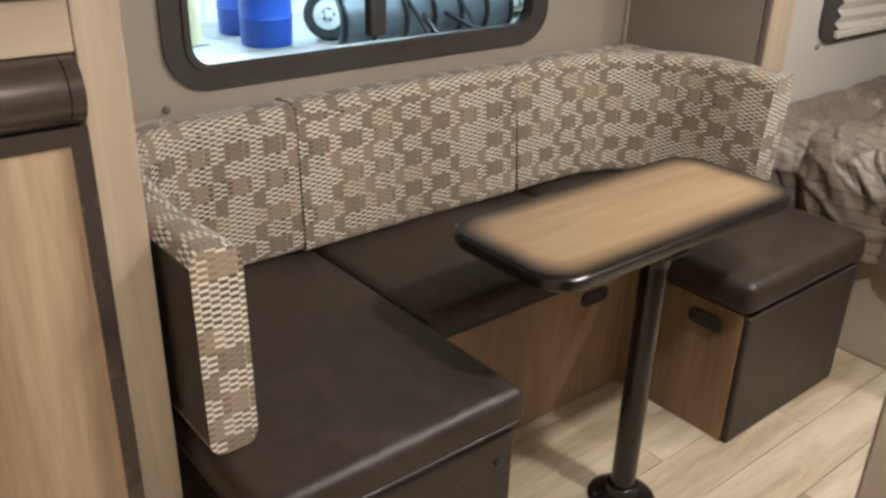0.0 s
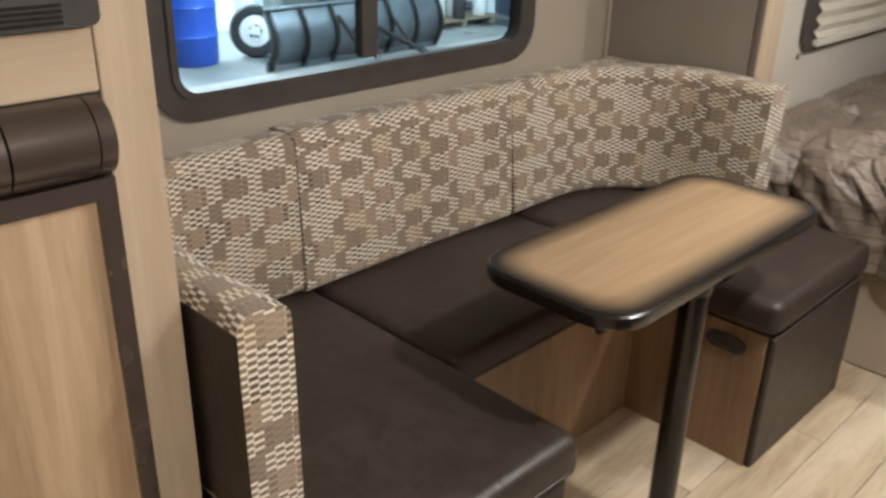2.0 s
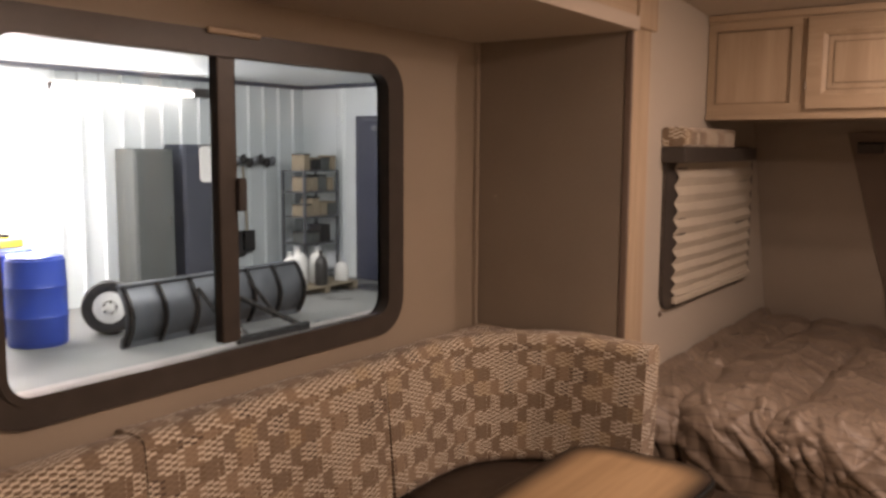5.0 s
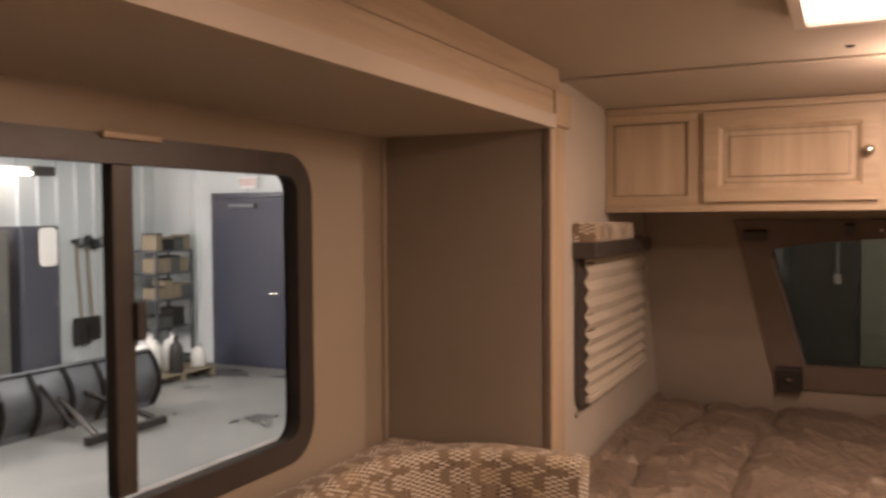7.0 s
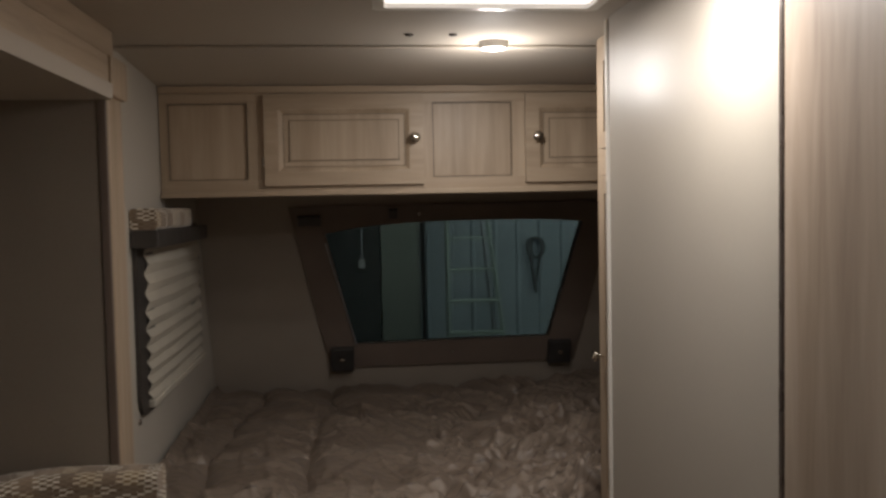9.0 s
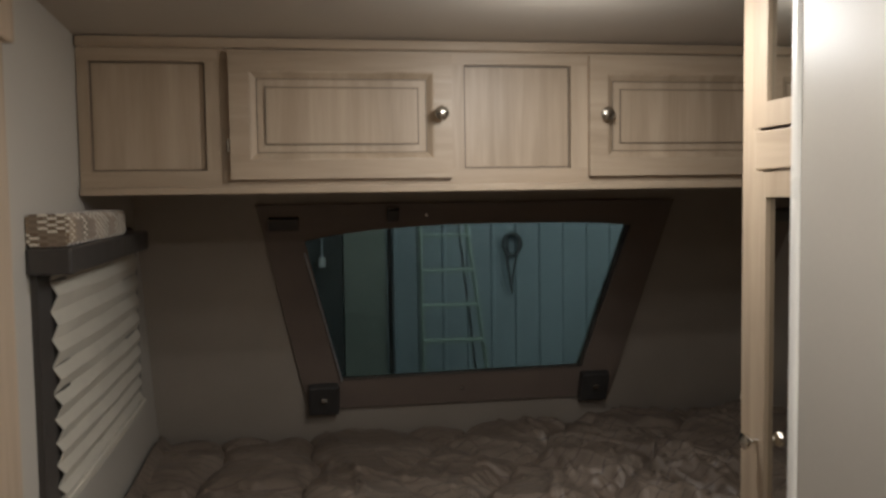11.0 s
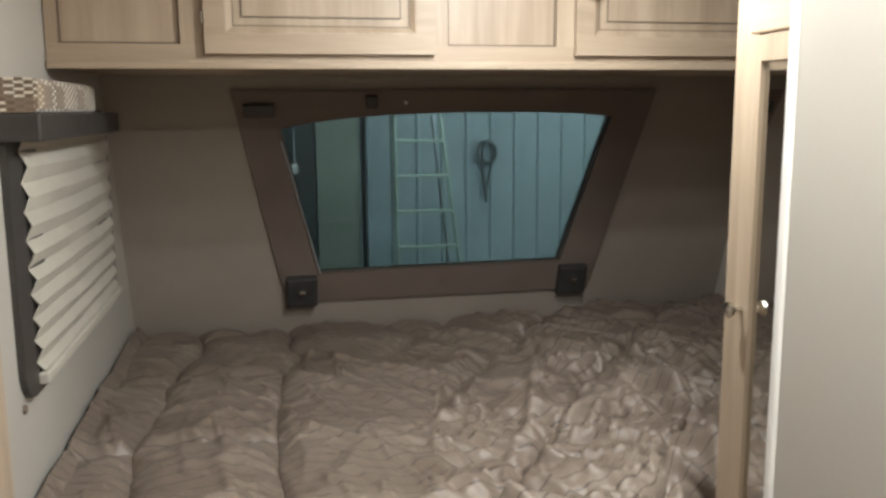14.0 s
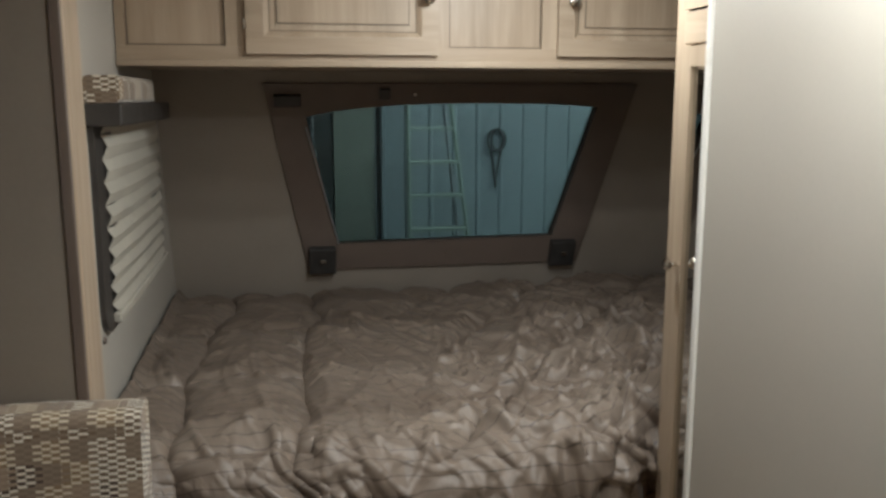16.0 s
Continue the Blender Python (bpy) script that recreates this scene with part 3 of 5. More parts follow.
# ---- partition, wardrobe and tall panel ----
PY = 0.25
part_wall = thing("wall_partition", "grey-beige bathroom partition wall with rounded white corner trim", "wall", "", "structure")
part("panel", box(1.56, 2.44, PY - 0.04, PY, 0.0, 2.018), PARTITION, part_wall)
part("corner_trim", box(2.437, 2.462, PY - 0.043, PY + 0.006, 0.0, 2.018, 0.008, 3), WHITE_TRIM, part_wall, "white rounded corner trim")
part("joint_strip", box(1.548, 1.562, PY - 0.03, PY + 0.003, 0.0, 2.018, 0.002), BRONZE, part_wall, "thin dark joint strip")
structure("wall_oak_panel", box(0.59, 1.549, PY - 0.04, PY + 0.001, 0.0, 2.018, 0.003), WEATHERED, "weathered oak tall panel ending the galley", "wall")
structure("wall_galley_end", box(0.60, 0.63, RW, PY - 0.04, 0.0, 2.018), WALL_PALE, "pale panelled wall across the galley end", "wall")


def wardrobe():
    w = thing("wardrobe", "washed oak wardrobe with mirrored doors beside the bed", "wardrobe")
    y = 0.205
    part("carcass", box(2.464, 2.70, RW + 0.003, y - 0.02, 0.0, 2.012, 0.003), OAK, w)
    part("face_frame", ring([(2.70, 2.012), (2.464, 2.012), (2.464, 0.0), (2.70, 0.0)], [(2.625, 1.985), (2.468, 1.985), (2.468, 0.08), (2.625, 0.08)], lambda a, b, d: (a, y - 0.018 + d, b), 0.018), OAK, w)
    for z0, z1, nm in ((1.70, 1.98, "upper_door"), (0.10, 1.62, "lower_door")):
        o, i = [(2.64, z1), (2.466, z1), (2.466, z0), (2.64, z0)], [(2.592, z1 - 0.045), (2.468, z1 - 0.045), (2.468, z0 + 0.045), (2.592, z0 + 0.045)]
        d_ = part(nm, ring(o, i, lambda a, b, d: (a, y + 0.001 + d, b), 0.014), OAK, w)
        part("mirror", box(2.468, 2.592, y + 0.001, y + 0.006, z0 + 0.045, z1 - 0.045), MIRROR, d_, "mirror glass inset")
        if nm == "lower_door":
            part("knob", lathe(((0.005, 0), (0.005, 0.014), (0.014, 0.02), (0.015, 0.027), (0.008, 0.032)), (2.615, y + 0.015, 1.125), (0, 1, 0), 16), CHROME, d_, "brushed nickel knob", True)
    part("middle_rail", box(2.47, 2.64, y + 0.001, y + 0.010, 1.625, 1.695, 0.003), OAK_X, w)
    return w


wardrobe()


# ---- overhead cabinet over the bed ----
def cabinet_door(parent, y0, y1, z0, z1, x, knob_y=None):
    """Raised-panel door facing -x; its front at x."""
    o = [(y1, z1), (y0, z1), (y0, z0), (y1, z0)]
    s = lambda k: [(y1 - k, z1 - k), (y0 + k, z1 - k), (y0 + k, z0 + k), (y1 - k, z0 + k)]
    d_ = part("door", ring(o, s(0.048), lambda a, b, d: (x + d, a, b), 0.018), OAK_Y, parent)
    bm = bmesh.new()
    loops = []
    for k, dep in ((0.0481, 0.0004), (0.052, 0.0012), (0.066, 0.012), (0.087, 0.012), (0.090, 0.0085)):
        loops.append([bm.verts.new((x + dep, a, b)) for a, b in s(k)])
    for A, B in zip(loops, loops[1:]):
        for i in range(4):
            bm.faces.new((A[i], A[(i + 1) % 4], B[(i + 1) % 4], B[i]))
    bm.faces.new(loops[-1])
    bmesh.ops.recalc_face_normals(bm, faces=bm.faces[:])
    for f in bm.faces:
        if f.normal.x > 0:
            f.normal_flip()
    part("raised_panel", bm, OAK, d_)
    part("outer_groove", ring(s(0.0655), s(0.0685), lambda a, b, d: (x + 0.0114 + d, a, b), 0.003), GROOVE_TONE, d_, "thin dark groove line")
    part("inner_groove", ring(s(0.0865), s(0.0900), lambda a, b, d: (x + 0.0083 + d, a, b), 0.003), GROOVE_TONE, d_, "thin dark groove line")
    if knob_y is not None:
        part("knob", lathe(((0.006, 0), (0.006, 0.016), (0.017, 0.022), (0.018, 0.030), (0.010, 0.036)), (x, knob_y, 1.795), (-1, 0, 0), 18), CHROME, d_, "brushed nickel knob", True)
    hinge_y = y1 + 0.004 if knob_y and knob_y < (y0 + y1) / 2 else y0 - 0.004
    part("hinge", tube((x + 0.01, hinge_y, z0 + 0.07), (x + 0.01, hinge_y, z0 + 0.10), 0.004, None, 8), CHROME, d_, "small metal hinge")
    return d_


def overhead_cabinet():
    c = thing("overhead_cabinet", "washed oak overhead cabinet with raised-panel doors above the bed", "cabinet")
    part("body", box(3.402, 3.93, RW + 0.003, LW - 0.003, 1.603, 1.985, 0.002), OAK_Y, c)
    part("lower_rail", box(3.385, 3.4015, RW + 0.003, LW - 0.003, 1.6155, 1.655), OAK_Y, c)
    part("upper_rail", box(3.385, 3.4015, RW + 0.003, LW - 0.003, 1.925, 1.9575), OAK_Y, c)
    for y0, y1 in ((RW + 0.003, 0.325), (0.615, 1.270), (1.545, LW - 0.003)):
        part("stile", box(3.385, 3.4015, y0, y1, 1.6552, 1.9248), OAK, c)
    part("bottom_edge", box(3.372, 3.388, RW + 0.003, LW - 0.003, 1.596, 1.615, 0.003), OAK_Y, c, "pale bottom edge strip")
    cabinet_door(c, 0.65, 1.212, 1.632, 1.95, 3.365, 0.682)
    cabinet_door(c, -0.285, 0.278, 1.632, 1.95, 3.365, 0.238)
    for y0, y1 in ((0.325, 0.615), (1.270, 1.545)):
        part("fixed_panel", box(3.3975, 3.4015, y0 + 0.0005, y1 - 0.0005, 1.6555, 1.9245), OAK, c, "recessed oak panel")
        # Dark ring paints the shadow line round the recessed panel.
        part("panel_groove", ring([(y1 - 0.001, 1.924), (y0 + 0.001, 1.924), (y0 + 0.001, 1.656), (y1 - 0.001, 1.656)], [(y1 - 0.005, 1.920), (y0 + 0.005, 1.920), (y0 + 0.005, 1.660), (y1 - 0.005, 1.660)], lambda a, b, d: (3.3945 + d, a, b), 0.003), GROOVE_TONE, c, "thin dark groove line")
    part("top_rail", box(3.372, 3.389, RW + 0.003, LW - 0.003, 1.958, 1.984, 0.003), OAK_Y, c)
    return c


overhead_cabinet()


# ---- ceiling fittings ----
def ceiling_light(x, y, r):
    c = thing("ceiling_light", "round white ceiling lamp with a glowing frosted lens", "ceiling lamp", "ceiling lamps")
    part("rim", lathe(((r, 0), (r, 0.014), (r * 0.92, 0.02), (r * 0.84, 0.02), (r * 0.84, 0.0)), (x, y, 2.02), (0, 0, -1)), WHITE, c, "", True)
    part("lens", lathe(((r * 0.83, 0.002), (r * 0.8, 0.016), (r * 0.4, 0.022), (0.002, 0.023)), (x, y, 2.02), (0, 0, -1)), GLOW, c, "glowing frosted lens", True)
    return c


ceiling_light(2.77, 0.49, 0.042)
# Fixture for the added, unseen lamp behind the camera.
ceiling_light(0.35, -0.25, 0.085)


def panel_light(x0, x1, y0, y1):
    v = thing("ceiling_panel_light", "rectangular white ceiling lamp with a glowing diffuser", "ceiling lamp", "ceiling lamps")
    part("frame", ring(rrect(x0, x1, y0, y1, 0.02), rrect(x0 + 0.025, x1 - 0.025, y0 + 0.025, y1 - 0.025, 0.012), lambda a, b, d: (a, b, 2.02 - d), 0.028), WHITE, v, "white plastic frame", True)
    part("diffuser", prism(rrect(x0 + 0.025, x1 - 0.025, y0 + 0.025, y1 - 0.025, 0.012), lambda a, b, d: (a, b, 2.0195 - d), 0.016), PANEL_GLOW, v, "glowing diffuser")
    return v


ceiling_light(1.66, 0.42, 0.08)
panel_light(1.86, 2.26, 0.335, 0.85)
for y in (0.62, 0.74):
    sp = thing("ceiling_screw_cap", "small dark screw cap in the ceiling", "screw cap", "screw caps")
    part("cap", lathe(((0.012, 0), (0.011, 0.004), (0.004, 0.006)), (2.66, y, 2.0199), (0, 0, -1), 12), FRAME, sp)


for x, y, z, d in ((0.848, SLIDE, 0.896, -1), (2.985, LW, 0.905, -1), (3.851, LW, 0.914, -1)):
    st = thing("wall_stud", "small round brown plug in the wall panel", "wall plug", "wall plugs")
    part("plug", lathe(((0.010, 0), (0.009, 0.006), (0.004, 0.008)), (x, y - 0.0002, z), (0, d, 0), 12), SURROUND, st, "", True)


# ---- refrigerator unit ----
def fridge_cabinet():
    c = thing("refrigerator_cabinet", "washed oak tall cabinet built round the refrigerator", "cabinet")
    y = 1.405
    part("side_panel", box(0.502, 0.532, y, SLIDE - 0.003, 0.0, 1.832, 0.002), OAK, c)
    part("side_panel", box(-0.295, -0.26, y, SLIDE - 0.003, 0.0, 1.832, 0.002), OAK, c)
    part("stile", box(0.460, 0.532, y - 0.02, y - 0.001, 0.0, 1.832, 0.003), OAK, c)
    part("stile", box(-0.295, -0.225, y - 0.02, y - 0.001, 0.0, 1.832, 0.003), OAK, c)
    part("rail", box(-0.224, 0.459, y - 0.019, y - 0.001, 1.206, 1.285, 0.003), OAK_X, c)
    part("rail", box(-0.224, 0.459, y - 0.019, y - 0.001, 1.62, 1.832, 0.003), OAK_X, c)
    part("shelf", box(-0.258, 0.501, y, SLIDE - 0.01, 1.22, 1.245), OAK_X, c)
    return c


def refrigerator():
    f = thing("refrigerator", "built-in refrigerator with wood panel door and bronze bullnose handle", "refrigerator")
    y = 1.405
    part("body", box(-0.22, 0.454, y + 0.002, SLIDE - 0.06, 0.03, 1.205, 0.004), BLACK, f)
    d_ = part("door", ring([(0.456, 1.10), (-0.222, 1.10), (-0.222, 0.04), (0.456, 0.04)], [(0.430, 1.072), (-0.194, 1.072), (-0.194, 0.07), (0.430, 0.07)], lambda a, b, d: (a, y - 0.035 + d, b), 0.035), BRONZE, f, "dark bronze door trim")
    part("door_panel", box(-0.195, 0.431, y - 0.026, y - 0.002, 0.069, 1.073), FRIDGE_WOOD, d_, "streaked tan woodgrain door panel")
    prof = [(0.0, 0.0)]
    for k in range(13):
        t = radians(-70 + 160 * k / 12)
        prof.append((-0.012 - 0.05 * math.cos(t), 0.052 + 0.052 * math.sin(t)))
    prof.append((0.0, 0.104))
    for x0, x1 in ((-0.222, -0.01), (-0.007, 0.325), (0.328, 0.430), (0.432, 0.453)):
        part("handle_moulding", prism(prof, lambda a, b, d: (x0 + d, y - 0.003 + a, 1.101 + b), x1 - x0), BRONZE, d_, "glossy dark bronze bullnose handle", True)
    return f


def microwave():
    m = thing("microwave", "black built-in microwave oven above the refrigerator", "microwave oven")
    y = 1.392
    part("body", box(-0.222, 0.458, y + 0.012, 1.85, 1.288, 1.617, 0.004), BLACK, m)
    part("trim_frame", ring(rrect(-0.222, 0.466, 1.288, 1.617, 0.012), rrect(-0.19, 0.44, 1.325, 1.59, 0.008), lambda a, b, d: (a, y - 0.02 + d, b), 0.03), BLACK, m, "", True)
    part("door_window", box(-0.185, 0.30, y - 0.012, y + 0.008, 1.33, 1.585, 0.004), DARK_METAL, m, "glossy black oven window")
    part("control_panel", box(0.305, 0.435, y - 0.013, y + 0.008, 1.33, 1.585, 0.004), BLACK, m)
    for k in range(4):
        part("vent_slat", box(-0.18, 0.42, y - 0.024, y - 0.019, 1.294 + k * 0.0065, 1.2975 + k * 0.0065), DARK_METAL, m)
    return m


fridge_cabinet()
refrigerator()
microwave()


# ---- dinette ----
def seat_cushion(name, x0, x1, y0, y1, z0, z1, label):
    """A soft-edged cushion with a welt seam round its upper edge."""
    c = thing(name, label, "seat cushion", "dinette seat cushions")
    bm = box(x0, x1, y0, y1, z0, z1, 0.028, 4)
    bmesh.ops.subdivide_edges(bm, edges=[e for e in bm.edges if e.calc_length() > 0.15], cuts=9, use_grid_fill=True)
    for v in bm.verts:
        fx, fy = (v.co.x - x0) / (x1 - x0), (v.co.y - y0) / (y1 - y0)
        if v.co.z > (z0 + z1) / 2:
            v.co.z += 0.012 * math.sin(math.pi * min(max(fx, 0), 1)) * math.sin(math.pi * min(max(fy, 0), 1)) + 0.004 * noise.noise(Vector((v.co.x * 6, v.co.y * 6, 0)))
        v.co.y += 0.004 * noise.noise(Vector((v.co.x * 9, v.co.z * 20, 3)))
        v.co.x += 0.003 * noise.noise(Vector((v.co.y * 9, v.co.z * 20, 7)))
    part("cover", bm, VINYL, c, "", True)
    pts = rrect(x0 + 0.004, x1 - 0.004, y0 + 0.004, y1 - 0.004, 0.03, 5)
    bm = bmesh.new()
    for a, b in zip(pts, pts[1:] + pts[:1]):
        if math.dist(a, b) > 1e-5:
            tube((*a, z0 + 0.022), (*b, z0 + 0.022), 0.006, None, 6, bm)
    part("welt", bm, VINYL, c, "piped welt seam", True)
    return c


SEAT = "dark brown vinyl seat cushion on the dinette bench"
seat_cushion("seat_cushion", 0.552, 1.160, 1.085, 2.06, 0.405, 0.50, SEAT)
seat_cushion("seat_cushion", 1.165, 1.928, 1.437, 2.06, 0.405, 0.50, SEAT)
seat_cushion("seat_cushion", 1.932, 2.548, 1.06, 2.06, 0.405, 0.50, SEAT)


def pull(parent, place):
    o, i = rrect(-0.055, 0.055, -0.022, 0.022, 0.0215, 8), rrect(-0.042, 0.042, -0.011, 0.011, 0.0105, 8)
    part("finger_pull", ring(o, i, place, 0.006), BLACK, parent, "oval black finger pull", True)
    part("pull_recess", prism(i, lambda a, b, d: place(a, b, d * 0.4), 0.004), FRAME, parent)


def bench(name, x0, x1, y0, label):
    b = thing(name, label, "bench", "dinette benches")
    part("front_panel", box(x0, x1, y0, y0 + 0.02, 0.0, 0.402, 0.008), VINYL_WALL, b, "dark brown vinyl-wrapped front panel")
    return b


b1 = bench("dinette_bench", 0.552, 1.140, 1.10, "dinette bench with a brown vinyl front panel")
part("side_panel", box(1.12, 1.14, 1.121, 2.06, 0.0, 0.402, 0.002), BENCH_WOOD, b1, "brown woodgrain side panel")
part("foot_pad", box(0.556, 0.62, 1.065, 1.098, 0.0, 0.03, 0.006), BLACK, b1)
part("screw_cap", lathe(((0.013, 0), (0.012, 0.005), (0.004, 0.007)), (1.10, 1.10, 0.33), (0, -1, 0), 14), BLACK, b1, "", True)
b2 = thing("dinette_bench", "dinette middle bench with a brown woodgrain panel", "bench", "dinette benches")
part("front_panel", box(1.142, 1.946, 1.465, 1.483, 0.0, 0.402, 0.002), BENCH_WOOD, b2, "brown woodgrain front panel")
pull(b2, lambda a, b, d: (1.80 + a, 1.4649 - d, 0.345 + b))
b3 = bench("dinette_bench", 1.948, 2.522, 1.062, "dinette bench with a brown vinyl front and wood side")
part("side_panel", box(1.948, 1.966, 1.083, 2.06, 0.0, 0.402, 0.002), BENCH_WOOD, b3, "tan woodgrain side panel")
pull(b3, lambda a, b, d: (1.9479 - d, 1.19 + a, 0.345 + b))
part("end_panel", box(2.502, 2.522, 1.083, 2.06, 0.0, 0.402, 0.002), BENCH_WOOD, b3)


def back_cushion(path, u0, label, thick=0.105, lean=0.03):
    c = thing("back_cushion", label, "back cushion", "dinette back cushions")
    part("cover", sweep(path, thick, 0.505, 0.905, 0.028, lean, 0.012, u0), [FABRIC, VINYL], c, "patchwork woven fabric with a vinyl back", True)
    return c


PATCH = "cream and brown patchwork back cushion"
back_cushion(bend([(0.589, 1.255), (0.589, 1.947), (1.109, 1.947)], [0.26]), 0.0, PATCH + ", curved round the bench corner", 0.09, 0.004)
back_cushion(bend([(1.113, 1.952), (1.50, 1.958), (1.875, 1.952)], [2.0]), 2.1, PATCH + " below the window")
back_cushion(bend([(1.879, 1.955), (2.495, 1.955), (2.495, 1.405)], [0.36]), 5.7, PATCH + ", curved round to the bed end")


def corner_filler(pts, label):
    """The wedge that fills the corner behind a curved back cushion."""
    c = thing("corner_filler", label, "cushion", "corner fillers")
    bm = prism(pts, lambda a, b, d: (a, b, 0.51 + d), 0.378)
    uv = bm.loops.layers.uv.new("UVMap")
    bmesh.ops.bevel(bm, geom=[e for e in bm.edges if all(v.co.z > 0.8 for v in e.verts)], offset=0.012, segments=3, affect="EDGES")
    for f in bm.faces:
        for lp in f.loops:
            lp[uv].uv = (lp.vert.co.x + lp.vert.co.y * 0.3, lp.vert.co.y)
    part("cover", bm, FABRIC, c, "", True)


arc = lambda cx, cy, r, a0, a1: [(cx + r * math.cos(radians(a0 + (a1 - a0) * k / 8)), cy + r * math.sin(radians(a0 + (a1 - a0) * k / 8))) for k in range(9)]
corner_filler([(0.552, 2.05)] + arc(0.849, 1.687, 0.297, 170, 95) + [(0.84, 2.05)], "patchwork wedge filling the bench corner behind the cushion")
corner_filler([(2.545, 2.05), (2.12, 2.05)] + arc(2.135, 1.595, 0.405, 88, 12), "patchwork wedge filling the corner beside the bed end")


def table():
    t = thing("dinette_table", "tan sunburst dinette table with dark rim on a black pedestal", "table")
    x0, x1, y0, y1, z = 1.165, 2.035, 1.035, 1.405, 0.75
    bm = bmesh.new()
    uv = bm.loops.layers.uv.new("UVMap")
    loops, ins = [], (0.0, 0.012, 0.03, 0.05, 0.075, 0.10, 0.14)
    for k in ins:
        loops.append([bm.verts.new((a, b, z)) for a, b in rrect(x0 + 0.008 + k, x1 - 0.008 - k, y0 + 0.008 + k, y1 - 0.008 - k, max(0.085 - k * 0.5, 0.01), 8)])
    n = len(loops[0])
    for j in range(len(loops) - 1):
        for i in range(n):
            f = bm.faces.new((loops[j][i], loops[j][(i + 1) % n], loops[j + 1][(i + 1) % n], loops[j + 1][i]))
            for lp, k in zip(f.loops, (ins[j], ins[j], ins[j + 1], ins[j + 1])):
                lp[uv].uv = (lp.vert.co.x, k)
    f = bm.faces.new(loops[-1])
    for lp in f.loops:
        lp[uv].uv = (lp.vert.co.x, ins[-1])
    bmesh.ops.recalc_face_normals(bm, faces=bm.faces[:])
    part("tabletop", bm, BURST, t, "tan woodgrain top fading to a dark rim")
    bm = bmesh.new()
    rows = []
    for k, dz in ((0.009, 0.0), (0.004, -0.001), (0.0, -0.006), (0.0, -0.026), (0.004, -0.032), (0.012, -0.034)):
        rows.append([bm.verts.new((a, b, z + dz - 0.0005)) for a, b in rrect(x0 + k, x1 - k, y0 + k, y1 - k, 0.09 - k * 0.4, 8)])
    for A, B in zip(rows, rows[1:]):
        for i in range(n):
            bm.faces.new((A[i], A[(i + 1) % n], B[(i + 1) % n], B[i]))
    bm.faces.new(rows[-1])
    bmesh.ops.recalc_face_normals(bm, faces=bm.faces[:])
    part("edge_band", bm, DARK_METAL, t, "glossy black edge band", True)
    lx, ly = 1.548, 1.102
    part("leg", tube((lx, ly, 0.025), (lx, ly, 0.70), 0.031, None, 24), DARK_METAL, t, "glossy black round leg", True)
    part("base_plate", lathe(((0.085, 0.0), (0.085, 0.006), (0.078, 0.012), (0.045, 0.02), (0.040, 0.045), (0.0325, 0.047)), (lx, ly, 0.0)), DARK_METAL, t, "black round floor socket", True)
    part("top_socket", lathe(((0.07, 0.0), (0.07, -0.008), (0.04, -0.02), (0.035, -0.05)), (lx, ly, z - 0.035)), DARK_METAL, t, "", True)
    for k in range(3):
        a = 0.5 + 2.09 * k
        part("screw", lathe(((0.006, 0), (0.005, 0.003), (0.002, 0.004)), (lx + 0.068 * math.cos(a), ly + 0.068 * math.sin(a), 0.012), (0, 0, 1), 10), CHROME, t, "bright screw head")
    return t


table()


# ---- bed ----
def bed():
    b = thing("bed_base", "beige panelled platform under the mattress", "bed base")
    part("front_panel", box(2.715, 2.735, RW + 0.004, LW - 0.004, 0.0, 0.44, 0.003), BASE_PANEL, b)
    part("deck", box(2.70, 4.34, RW + 0.004, LW - 0.004, 0.44, 0.462, 0.003), BENCH_WOOD, b)
    m = thing("mattress", "thick mattress under the comforter on the bed base", "mattress")
    part("core", box(2.80, 4.30, RW + 0.02, LW - 0.02, 0.463, 0.655, 0.04, 4), WHITE, m)
    comforter()


def smooth_noise(x, y, seed):
    """Value noise on a lattice of one unit, from -1 to 1, for whole arrays."""
    table = np.random.RandomState(seed).uniform(-1, 1, (97, 97))
    xi, yi = np.floor(x).astype(int), np.floor(y).astype(int)
    fx, fy = x - xi, y - yi
    fx, fy = fx * fx * fx * (fx * (fx * 6 - 15) + 10), fy * fy * fy * (fy * (fy * 6 - 15) + 10)
    g = lambda i, j: table[(xi + i) % 97, (yi + j) % 97]
    return (g(0, 0) * (1 - fx) + g(1, 0) * fx) * (1 - fy) + (g(0, 1) * (1 - fx) + g(1, 1) * fx) * fy


